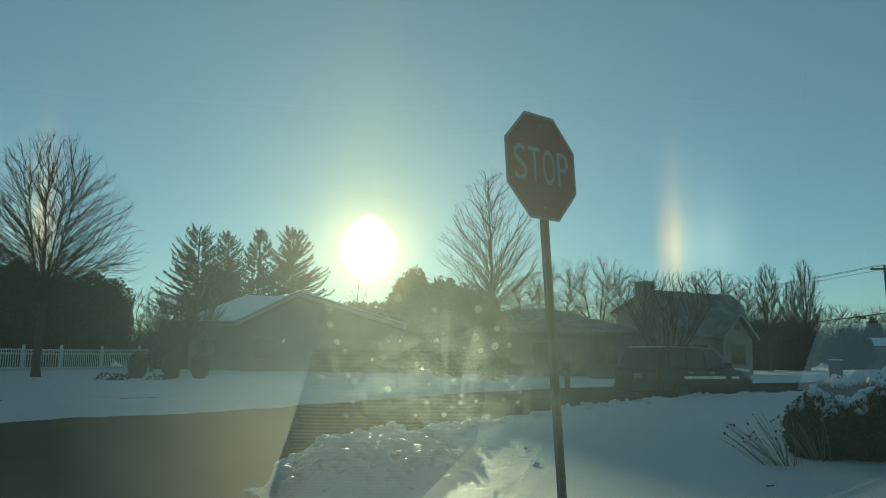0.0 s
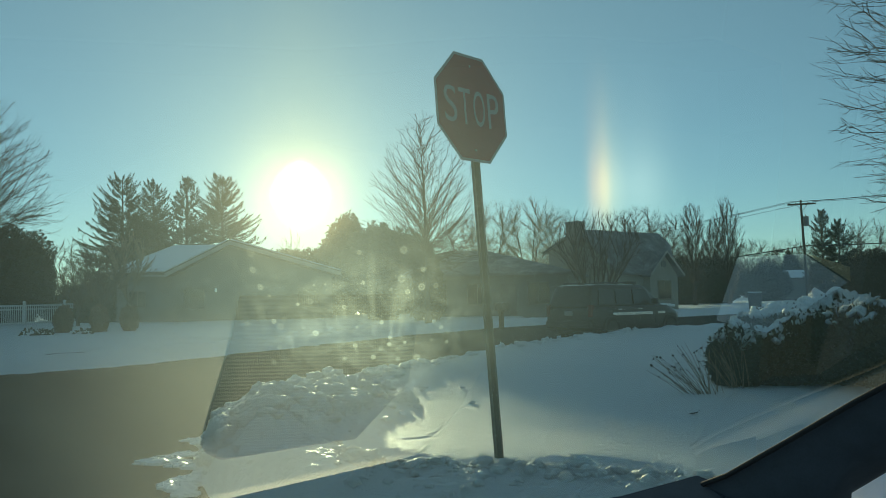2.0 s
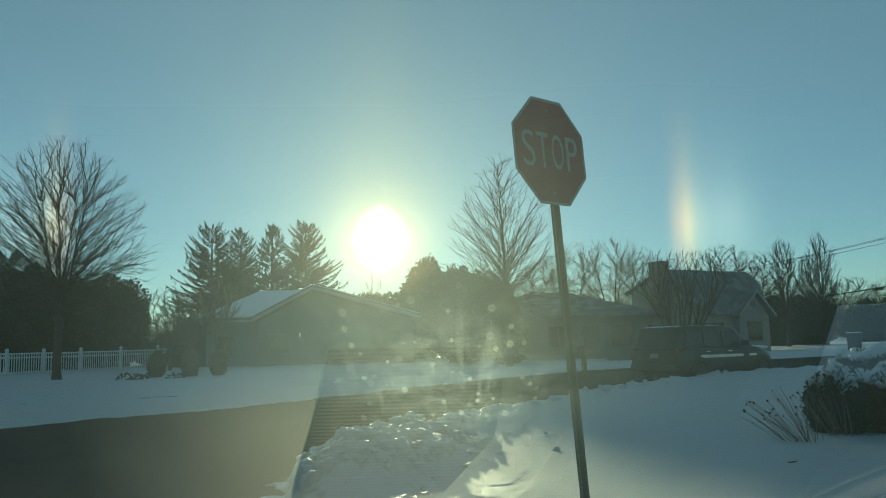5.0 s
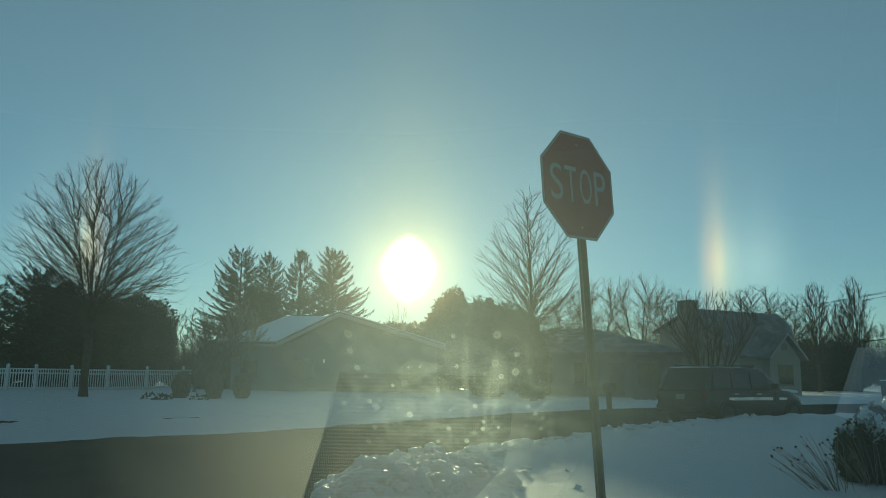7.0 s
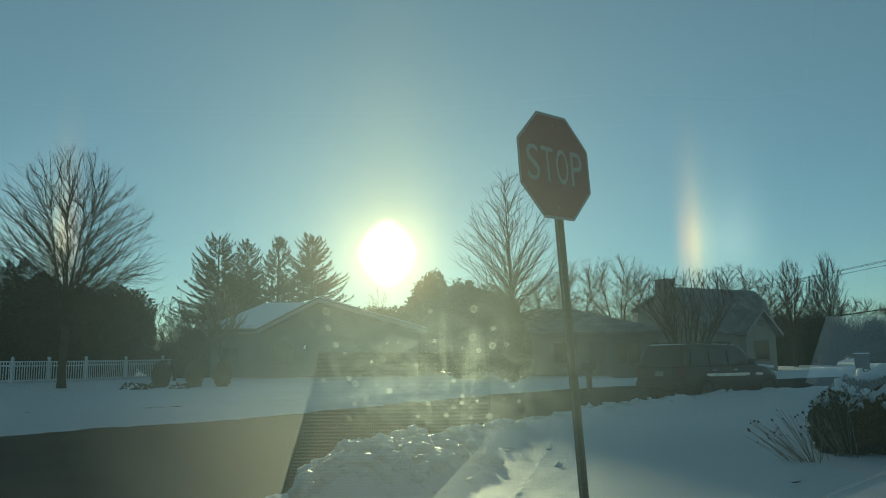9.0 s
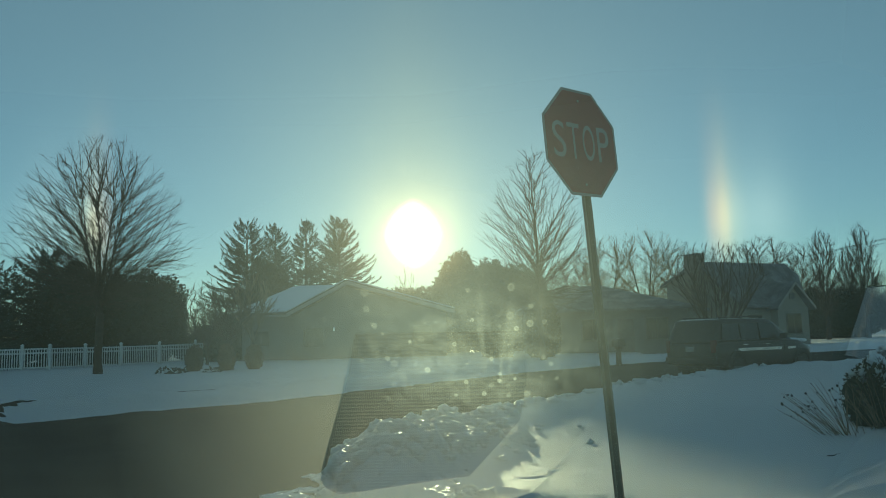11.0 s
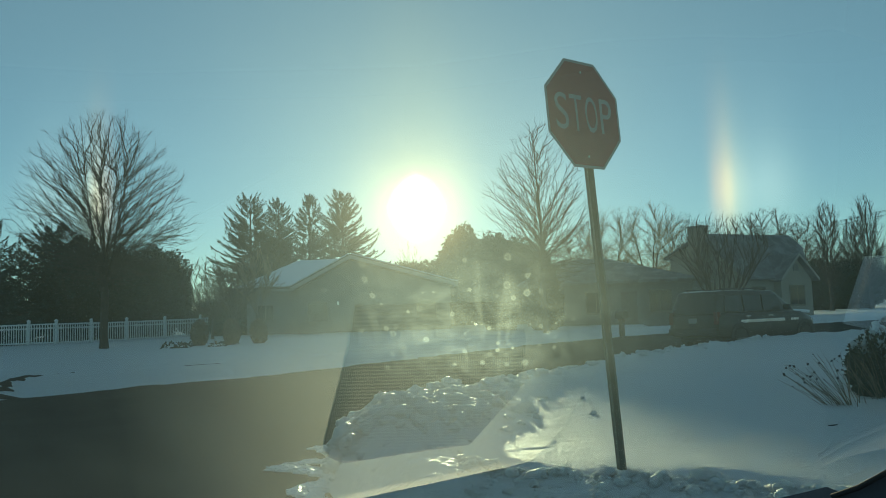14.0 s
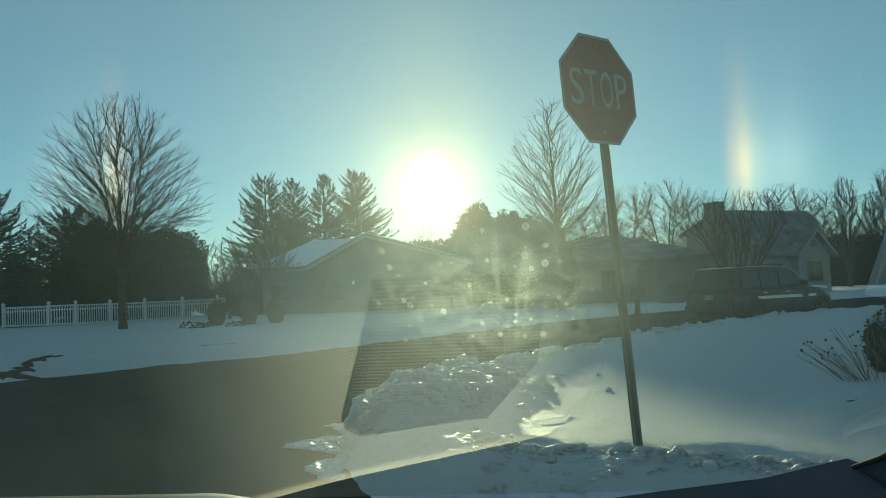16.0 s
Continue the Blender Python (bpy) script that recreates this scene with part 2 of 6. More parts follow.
def windscreen_material():
    """Green-tinted glass that mirrors the dashboard faintly; a thin uneven film of dried salt scatters the low sun forwards."""
    mat = bpy.data.materials.new("salted_windscreen")
    mat.use_nodes = True
    m = Nodes(mat.node_tree)
    pos = m.add("ShaderNodeTexCoord").outputs["Object"]
    clear = m.add("ShaderNodeBsdfTransparent", {0: (0.82, 0.98, 0.92, 1)})
    mirror = m.add("ShaderNodeBsdfGlossy", {"Color": (1, 1, 1, 1), "Roughness": 0.02})
    fres = m.add("ShaderNodeFresnel", {"IOR": 3.15})
    glass = m.add("ShaderNodeMixShader", {0: fres.outputs[0], 1: clear.outputs[0], 2: mirror.outputs[0]})
    stretched = m.add("ShaderNodeMapping", {0: pos, 2: (0.0, 0.0, 0.5), 3: (3.0, 1.0, 1.0)}).outputs[0]
    smear = m.noise(stretched, 4.0, 3.0)
    speck = m.noise(pos, 110.0, 2.0)

    def drops(scale, size, share, seed_):
        """Dried drops: a faint disc with a brighter rim, on a share of the cells only."""
        at_ = m.add("ShaderNodeSeparateXYZ", {0: pos})
        vec = m.add("ShaderNodeCombineXYZ", {0: m.math("ADD", at_.outputs[0], seed_), 1: seed_, 2: m.math("ADD", at_.outputs[2], seed_ * 1.3)}).outputs[0]
        cell = m.add("ShaderNodeTexVoronoi", {"Vector": vec, "Scale": scale})
        pick = m.add("ShaderNodeSeparateXYZ", {0: cell.outputs["Color"]})
        big = m.math("MULTIPLY", size, m.math("ADD", m.math("MULTIPLY", pick.outputs[1], 0.8), 0.5))
        q = m.math("DIVIDE", cell.outputs["Distance"], big)
        disc_ = m.add("ShaderNodeMapRange", {0: q, 1: 0.8, 2: 1.1, 3: 1.0, 4: 0.0}).outputs[0]
        rim_ = m.math("MULTIPLY", disc_, m.add("ShaderNodeMapRange", {0: q, 1: 0.45, 2: 0.85, 3: 0.45, 4: 1.0}).outputs[0])
        return m.math("MULTIPLY", rim_, m.math("MULTIPLY", m.math("LESS_THAN", pick.outputs[0], share), m.math("ADD", pick.outputs[2], 0.3)))

    away = m.add("ShaderNodeVectorMath", {0: pos, 1: (0.0, 0.77, 1.355)}, operation="DISTANCE").outputs["Value"]
    patch = m.math("EXPONENT", m.math("MULTIPLY", m.math("POWER", m.math("DIVIDE", away, 0.10), 2.0), -1.0))
    spots = m.math("ADD", drops(70.0, 0.19, 0.34, 3.1), drops(120.0, 0.22, 0.34, 7.7))
    film = m.math("ADD", m.math("ADD", m.math("MULTIPLY", smear, 0.55), m.math("MULTIPLY", speck, 0.15)), 0.3)
    # a patch of dried splashes and wiped streaks that the wiper missed
    swirl = m.add("ShaderNodeTexNoise", {"Vector": pos, "Scale": 28.0, "Detail": 4.0, "Roughness": 0.6, "Distortion": 0.8}).outputs[0]
    tilt = m.add("ShaderNodeMapping", {0: pos, 2: (0.0, 0.0, -0.3), 3: (9.0, 1.0, 1.0)}).outputs[0]
    streak = m.noise(tilt, 7.0, 2.0)
    splash = m.add("ShaderNodeMapRange", {0: swirl, 1: 0.40, 2: 0.72, 3: 0.15, 4: 1.2}).outputs[0]
    splash = m.math("ADD", splash, m.add("ShaderNodeMapRange", {0: streak, 1: 0.56, 2: 0.75, 3: 0.0, 4: 0.9}).outputs[0])
    film = m.math("ADD", film, m.math("MULTIPLY", m.math("MULTIPLY", patch, splash), 1.0))
    film = m.math("ADD", film, m.math("MULTIPLY", m.math("MULTIPLY", spots, m.math("ADD", patch, 0.10)), 1.5))
    # film kept thicker mid-glass: the veil of the low sun is put there
    from_mid = m.add("ShaderNodeVectorMath", {0: pos, 1: (0.05, 0.745, 1.385)}, operation="DISTANCE").outputs["Value"]
    veil_mask = m.math("EXPONENT", m.math("MULTIPLY", m.math("POWER", m.math("DIVIDE", from_mid, 0.26), 2.0), -1.0))
    veil_mask = m.math("ADD", m.math("MULTIPLY", veil_mask, 0.85), 0.42)
    amount = m.math("MULTIPLY", m.math("MULTIPLY", film, veil_mask), 0.051)
    glow_normal = m.add("ShaderNodeCombineXYZ", {0: 0.0, 1: -1.0, 2: 0.0}).outputs[0]      # constant normal, added so the scattered glow stays centred on the sun
    tight = m.add("ShaderNodeBsdfRefraction", {"Color": (1.0, 0.90, 0.60, 1), "Roughness": 0.95, "IOR": 1.06, "Normal": glow_normal})
    wide = m.add("ShaderNodeBsdfRefraction", {"Color": (0.76, 0.97, 0.92, 1), "Roughness": 0.95, "IOR": 1.32, "Normal": glow_normal})
    haze = m.add("ShaderNodeMixShader", {0: 0.85, 1: tight.outputs[0], 2: wide.outputs[0]})
    dust = m.add("ShaderNodeBsdfTranslucent", {"Color": (0.54, 0.96, 1.0, 1)})
    haze = m.add("ShaderNodeMixShader", {0: 0.72, 1: haze.outputs[0], 2: dust.outputs[0]})
    both_ = m.add("ShaderNodeMixShader", {0: amount, 1: glass.outputs[0], 2: haze.outputs[0]})
    m.add("ShaderNodeOutputMaterial", {0: both_.outputs[0]})
    return mat


REFLECTION_BLUE = material("blue_paper", (0.80, 0.86, 0.92), 0.7, other=(0.72, 0.79, 0.86), scale=15, fine=120)
def sunlit_fade_vinyl():
    """Tan vinyl, its sunlit area painted: fades to charcoal towards driver, passenger and cabin."""
    mat = bpy.data.materials.new("two_tone_dashboard_vinyl")
    mat.use_nodes = True
    m = Nodes(mat.node_tree)
    pos = m.add("ShaderNodeTexCoord").outputs["Object"]
    x = m.add("ShaderNodeSeparateXYZ", {0: pos}).outputs[0]
    grain = m.noise(pos, 300.0, 2.0)
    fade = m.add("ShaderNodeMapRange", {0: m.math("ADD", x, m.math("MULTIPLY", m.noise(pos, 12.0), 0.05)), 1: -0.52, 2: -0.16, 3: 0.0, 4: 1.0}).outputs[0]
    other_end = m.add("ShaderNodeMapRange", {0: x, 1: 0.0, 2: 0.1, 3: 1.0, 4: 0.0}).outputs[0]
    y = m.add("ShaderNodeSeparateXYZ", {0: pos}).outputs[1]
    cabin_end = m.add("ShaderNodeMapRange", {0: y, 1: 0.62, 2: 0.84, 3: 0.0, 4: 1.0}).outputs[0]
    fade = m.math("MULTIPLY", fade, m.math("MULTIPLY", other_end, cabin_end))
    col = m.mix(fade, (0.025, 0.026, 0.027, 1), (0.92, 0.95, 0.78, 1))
    bump = m.add("ShaderNodeBump", {"Strength": 0.2, "Distance": 0.001, "Height": grain}).outputs[0]
    bsdf = m.add("ShaderNodeBsdfPrincipled", {"Base Color": col, "Roughness": 0.6, "Normal": bump})
    m.add("ShaderNodeOutputMaterial", {0: bsdf.outputs[0]})
    return mat


DASH_PAD = sunlit_fade_vinyl()
GRILLE = grille_material()
WINDSCREEN = windscreen_material()


# ---- mesh helpers ----
def mesh_ob(name, verts, faces, mat, parent=None, label="", smooth=False):
    me = bpy.data.meshes.new(name)
    me.from_pydata([tuple(v) for v in verts], [], faces)
    if smooth:
        me.polygons.foreach_set("use_smooth", [True] * len(me.polygons))
    me.materials.append(mat)
    me.update()
    ob = new(name, me)
    ob.parent = parent
    if label:
        ob["label"] = label
    return ob


def part(name, bm, mat, parent=None, label="", smooth=False):
    me = bpy.data.meshes.new(name)
    bmesh.ops.recalc_face_normals(bm, faces=bm.faces)
    bm.to_mesh(me)
    bm.free()
    if smooth:
        me.polygons.foreach_set("use_smooth", [True] * len(me.polygons))
    me.materials.append(mat)
    ob = new(name, me)
    ob.parent = parent
    if label:
        ob["label"] = label
    return ob


def again(ob, parent, m):
    """Another part on the same mesh."""
    o = new(ob.name.split(".")[0], ob.data)
    o.parent = parent
    o.matrix_local = m
    return o


def thing(name, m, label, category, group="", kind=""):
    ob = new(name)
    ob.empty_display_size = 0.2
    ob.matrix_world = m
    return tagged(ob, label, category, group, kind)


def add_box(bm, lo, hi, bevel=0.0, m=None):
    r = bmesh.ops.create_cube(bm, size=1.0)
    size = Vector(hi) - Vector(lo)
    mid = (Vector(hi) + Vector(lo)) / 2
    for v in r["verts"]:
        v.co = Vector((v.co.x * size.x, v.co.y * size.y, v.co.z * size.z)) + mid
    if bevel:
        edges = list({e for v in r["verts"] for e in v.link_edges})
        out = bmesh.ops.bevel(bm, geom=edges, offset=bevel, segments=2, profile=0.6, affect="EDGES")
        verts = list({v for f in out["faces"] for v in f.verts} | {v for v in r["verts"] if v.is_valid})
    else:
        verts = r["verts"]
    if m is not None:
        bmesh.ops.transform(bm, matrix=m, verts=verts)
    return verts


def box(lo, hi, bevel=0.0, m=None):
    bm = bmesh.new()
    add_box(bm, lo, hi, bevel, m)
    return bm


def cyl(r1, r2, z0, z1, sides=12, m=None, bm=None):
    bm = bm or bmesh.new()
    r = bmesh.ops.create_cone(bm, cap_ends=True, segments=sides, radius1=r1, radius2=r2, depth=z1 - z0)
    for v in r["verts"]:
        v.co.z += (z0 + z1) / 2
    if m is not None:
        bmesh.ops.transform(bm, matrix=m, verts=r["verts"])
    return bm


def prism(outline, d0, d1, axis="y"):
    """An outline in x and z, pushed through from d0 to d1 along y (or in x and y, along z)."""
    bm = bmesh.new()
    put = (lambda p, d: (p[0], d, p[1])) if axis == "y" else ((lambda p, d: (d, p[0], p[1])) if axis == "x" else (lambda p, d: (p[0], p[1], d)))
    a = [bm.verts.new(put(p, d0)) for p in outline]
    b = [bm.verts.new(put(p, d1)) for p in outline]
    bm.faces.new(a)
    bm.faces.new(b[::-1])
    for i in range(len(a)):
        j = (i + 1) % len(a)
        bm.faces.new((a[i], b[i], b[j], a[j]))
    return bm


class Tubes:
    """Collects tapered tubes as plain lists."""

    def __init__(self):
        self.v, self.f = [], []

    def add(self, pts, radii, sides):
        base = len(self.v)
        axis = (pts[-1] - pts[0]).normalized()
        u = axis.orthogonal().normalized()
        w = axis.cross(u)
        for p, r in zip(pts, radii):
            for k in range(sides):
                a = 2 * math.pi * k / sides
                self.v.append(p + (u * math.cos(a) + w * math.sin(a)) * r)
        for i in range(len(pts) - 1):
            for k in range(sides):
                k2 = (k + 1) % sides
                self.f.append((base + i * sides + k, base + i * sides + k2, base + (i + 1) * sides + k2, base + (i + 1) * sides + k))

    def ob(self, name, mat, parent, label=""):
        return mesh_ob(name, self.v, self.f, mat, parent, label, smooth=True)


def polar(az_deg, dist, z=0.0):
    return Vector((dist * math.sin(radians(az_deg)), dist * math.cos(radians(az_deg)), z))


# ---- ground ----
def lattice(ix, iy, seed):
    hsh = (ix.astype(np.int64) * 374761393 + iy.astype(np.int64) * 668265263 + seed * 974634777) & 0x7FFFFFFF
    hsh = ((hsh ^ (hsh >> 13)) * 1274126177) & 0x7FFFFFFF
    return ((hsh ^ (hsh >> 16)) & 0xFFFF) / 65535.0


def vnoise(x, y, seed=0):
    ix, iy = np.floor(x), np.floor(y)
    fx, fy = x - ix, y - iy
    fx, fy = fx * fx * (3 - 2 * fx), fy * fy * (3 - 2 * fy)
    a, b = lattice(ix, iy, seed), lattice(ix + 1, iy, seed)
    c, d = lattice(ix, iy + 1, seed), lattice(ix + 1, iy + 1, seed)
    return (a * (1 - fx) + b * fx) * (1 - fy) + (c * (1 - fx) + d * fx) * fy


def fbm(x, y, scale, octaves=4, seed=0):
    total, amp, norm = 0.0, 1.0, 0.0
    for o in range(octaves):
        total = total + amp * vnoise(x / scale * 2 ** o + 17.3 * o, y / scale * 2 ** o - 9.1 * o, seed + o)
        norm += amp
        amp *= 0.5
    return total / norm


def cells(x, y, scale, seed):
    """Rounded clods: 1 in the middle of a cell, 0 at its rim."""
    gx, gy = x / scale, y / scale
    ix, iy = np.floor(gx), np.floor(gy)
    best = np.full(x.shape, 9.0)
    for dx in (-1, 0, 1):
        for dy in (-1, 0, 1):
            cx = ix + dx + 0.15 + 0.7 * lattice(ix + dx, iy + dy, seed)
            cy = iy + dy + 0.15 + 0.7 * lattice(ix + dx, iy + dy, seed + 7)
            r = 0.6 + 0.55 * lattice(ix + dx, iy + dy, seed + 13)
            best = np.minimum(best, np.hypot(gx - cx, gy - cy) / r)
    return np.sqrt(np.clip(1 - best ** 2, 0, 1))


NEAR_EDGE = [(1.9, -40), (1.9, 2.4), (1.3, 3.4), (0.3, 4.1), (-0.7, 4.7), (-1.15, 5.5), (-1.4, 6.4), (-1.62, 7.4), (-1.65, 8.2), (-1.35, 9.2), (-0.9, 10.6),
             (-0.2, 12.4), (1.4, 15.2), (3.9, 19.2), (7.2, 23.2), (12.5, 27.5), (20, 32.5), (40, 44), (140, 100)]
FAR_EDGE = [(150, 125), (45, 66), (26, 54), (14, 45.5), (6.5, 38.5), (1.5, 32.3), (-2.2, 26), (-4.9, 21.2), (-5.8, 19.6), (-7.7, 17.4), (-9.2, 15.7), (-16, 8), (-40, -22), (-60, -60)]
ROAD_POLY = NEAR_EDGE + FAR_EDGE


def edge_distance(x, y, line, closed):
    best = np.full(x.shape, 1e9)
    count = len(line) if closed else len(line) - 1
    for i in range(count):
        (ax, ay), (bx, by) = line[i], line[(i + 1) % len(line)]
        dx, dy = bx - ax, by - ay
        t = np.clip(((x - ax) * dx + (y - ay) * dy) / (dx * dx + dy * dy), 0, 1)
        best = np.minimum(best, np.hypot(x - ax - t * dx, y - ay - t * dy))
    return best


def in_road(x, y):
    inside = np.zeros(x.shape, bool)
    for i in range(len(ROAD_POLY)):
        (ax, ay), (bx, by) = ROAD_POLY[i], ROAD_POLY[(i + 1) % len(ROAD_POLY)]
        cross = (ay > y) != (by > y)
        inside ^= cross & (x < (bx - ax) * (y - ay) / ((by - ay) if by != ay else 1e-9) + ax)
    return inside


def smooth_step(a, b, x):
    t = np.clip((x - a) / (b - a), 0, 1)
    return t * t * (3 - 2 * t)


def ground_height(x, y):
    x, y = np.asarray(x, float), np.asarray(y, float)
    dn, df = edge_distance(x, y, NEAR_EDGE, False), edge_distance(x, y, FAR_EDGE, False)
    road = in_road(x, y)
    dn_s, df_s = np.where(road, -dn, dn), np.where(road, -df, df)
    wob = (fbm(x, y, 0.9, 3, 5) - 0.5) * 0.5
    dist = np.hypot(x, y)
    rise = 0.12 * smooth_step(25, 60, dist)
    lump = fbm(x, y, 0.55, 4, 11)
    crumb = np.abs(fbm(x, y, 0.28, 3, 23) - 0.5) * 2
    # near side: a ploughed edge and the smooth snow behind it
    d = dn_s + wob * (0.35 + 0.65 * smooth_step(9, 14, dist))
    bank = smooth_step(-0.05, 0.55, d)
    ridge = np.exp(-((d - 0.6) / 0.55) ** 2)
    near = bank * (0.20 + 0.05 * (fbm(x, y, 3.0, 3, 31) - 0.5) + 0.02 * (fbm(x, y, 0.35, 3, 37) - 0.5)) + ridge * (0.05 + 0.16 * (lump - 0.45) - 0.05 * crumb)
    far_bank = smooth_step(10, 17, dist)
    near = near + far_bank * ridge * (0.02 + 0.10 * (fbm(x, y, 1.3, 3, 57) - 0.5)) + 0.04 * far_bank * bank
    # the heap of broken snow at the corner
    px, py = x + 0.95, y - 7.9
    u, w = px * 0.35 + py * 0.94, -px * 0.94 + py * 0.35
    heap = np.exp(-((u / 2.0) ** 2 + (w / 0.88) ** 2) ** 2.0)
    warp_x, warp_y = x + 0.25 * (fbm(x, y, 0.5, 2, 61) - 0.5), y + 0.25 * (fbm(x, y, 0.5, 2, 67) - 0.5)
    clods = 0.03 * cells(warp_x, warp_y, 0.40, 3) + 0.075 * cells(warp_x, warp_y, 0.22, 4) + 0.06 * cells(warp_x, warp_y, 0.115, 5) + 0.03 * cells(warp_x, warp_y, 0.06, 6)
    heap_soft = np.clip(heap * 1.6, 0, 1)
    near = near + heap * (0.08 * (lump - 0.5) - 0.04) + heap_soft * clods - 0.02 * heap_soft * crumb
    # trampled, broken crust beside the heap
    tramp = np.exp(-(((x - 0.2) / 0.75) ** 2 + ((y - 7.4) / 0.8) ** 2))
    near = near - tramp * 0.012 * smooth_step(0.46, 0.6, fbm(x, y, 0.3, 3, 83)) + 0.13 * bank * (1 - ridge) * (1 - tramp) * (fbm(x, y, 1.9, 3, 87) - 0.5)
    # bank of shovelled snow in front of the post, sloping down to the street
    crest = y - (5.36 - 0.30 * (x - 0.6) - 0.35 * np.clip(x - 1.2, 0, 1) ** 2)
    zone = smooth_step(-0.5, 0.1, x) * (1 - smooth_step(1.9, 2.9, x)) * (1 - smooth_step(0.5, 1.0, crest))
    slope = np.where(crest > 0, 0.15 + 0.07 * np.exp(-(crest / 0.2) ** 2), 0.22 * (1 - np.clip(-crest / 1.75, 0, 1) ** 1.15))
    near = near * (1 - zone) + zone * (slope + (0.09 * (lump - 0.5)) * np.exp(-(crest / 0.6) ** 2))
    front = np.where(crest > 0, np.exp(-(crest / 0.16) ** 2), np.exp(-(crest / 0.8) ** 2)) * zone
    near = near + np.clip(front * 1.3, 0, 1) * 0.55 * clods - 0.03 * front
    near = near + 0.7 * ridge * clods * smooth_step(3.0, 5.0, dist) * (1 - zone)
    near = near * smooth_step(-0.08, 0.14, d)
    # far side: bank, shovelled walk, lawn
    d = df_s + wob * 1.2
    bank = smooth_step(-0.1, 0.9, d)
    walk_cut = np.exp(-((d - 3.9 - 0.5 * (fbm(x, y, 6.0, 2, 91) - 0.5)) / 0.26) ** 2) * smooth_step(0.2, 0.45, fbm(x, y, 2.0, 2, 97))
    shoved = np.exp(-((d - 1.0) / 0.9) ** 2)
    lumps = 0.02 + 0.16 * (fbm(x, y, 0.9, 3, 47) - 0.5) + 0.09 * cells(warp_x, warp_y, 0.9, 8) + 0.08 * cells(warp_x, warp_y, 0.45, 9)
    far = bank * (0.15 + 0.06 * (fbm(x, y, 2.4, 4, 41) - 0.5)) + shoved * lumps - walk_cut * 0.15
    far = far + smooth_step(3.9, 4.6, d) * 0.12 + smooth_step(4, 12, d) * 0.06 + smooth_step(3, 9, d) * 0.15 * (fbm(x, y, 9.0, 3, 43) - 0.5)
    h = np.where(dn_s < df_s, near, far) + rise
    side_near = (~road) & (dn < df)
    h = np.where(road, np.where(dn < df, near, far), np.where(side_near, near + rise, far + rise))
    deep = road & (np.minimum(dn, df) > 0.8)
    h = np.where(deep, -0.04, h - 0.02)
    # small drifts over the whole plain
    return h + np.where(road, 0, 0.5 * smooth_step(120, 400, dist) * (fbm(x, y, 60.0, 3, 3) - 0.3))


def height(x, y):
    return float(ground_height(np.array([x]), np.array([y]))[0])


def on_ground(az_deg, dist, sink=0.03):
    p = polar(az_deg, dist)
    p.z = height(p.x, p.y) - sink
    return p


def grid_mesh(name, azimuths, radii, mat, func):
    a, r = np.meshgrid(np.radians(azimuths), radii)
    x, y = r * np.sin(a), r * np.cos(a)
    z = func(x, y)
    rows, cols = x.shape
    co = np.stack([x, y, z], -1).reshape(-1, 3)
    idx = np.arange(rows * cols).reshape(rows, cols)
    nxt = np.roll(idx, -1, axis=1)
    quads = np.stack([idx[:-1], idx[1:], nxt[1:], nxt[:-1]], -1).reshape(-1, 4)
    hub = len(co)
    co = np.vstack([co, [[0, 0, float(func(np.zeros(1), np.zeros(1))[0])]]])
    tris = np.stack([idx[0], nxt[0], np.full(cols, hub)], -1)
    me = bpy.data.meshes.new(name)
    me.vertices.add(len(co))
    me.vertices.foreach_set("co", co.ravel())
    loops = np.concatenate([quads.ravel(), tris.ravel()])
    starts = np.concatenate([np.arange(len(quads)) * 4, len(quads) * 4 + np.arange(len(tris)) * 3])
    me.loops.add(len(loops))
    me.loops.foreach_set("vertex_index", loops)
    me.polygons.add(len(starts))
    me.polygons.foreach_set("loop_start", starts)
    me.polygons.foreach_set("use_smooth", np.ones(len(starts), bool))
    me.update(calc_edges=True)
    me.validate()
    me.materials.append(mat)
    return new(name, me)


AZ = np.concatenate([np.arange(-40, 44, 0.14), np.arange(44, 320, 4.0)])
RAD = np.concatenate([[1.5, 2.2, 2.9], np.geomspace(3.4, 13, 400), np.geomspace(13.1, 70, 200), np.geomspace(74, 3000, 60)])
ground = grid_mesh("ground", AZ, RAD, SNOW, ground_height)
tagged(ground, "snow-covered lawns with ploughed lumpy banks beside the street", "ground", kind="structure")
bm = bmesh.new()
vs = []
for i, (x, y) in enumerate(ROAD_POLY):        # the asphalt reaches a little way under the snow
    (ax, ay), (bx, by) = ROAD_POLY[i - 1], ROAD_POLY[(i + 1) % len(ROAD_POLY)]
    out = Vector((by - ay, ax - bx)).normalized() * 0.7
    vs.append(bm.verts.new((x + out.x, y + out.y, 0.0)))
face = bm.faces.new(vs)
bmesh.ops.triangulate(bm, faces=[face])
road = part("road", bm, ASPHALT)
tagged(road, "dark damp asphalt street between ploughed snowbanks", "road", kind="structure")


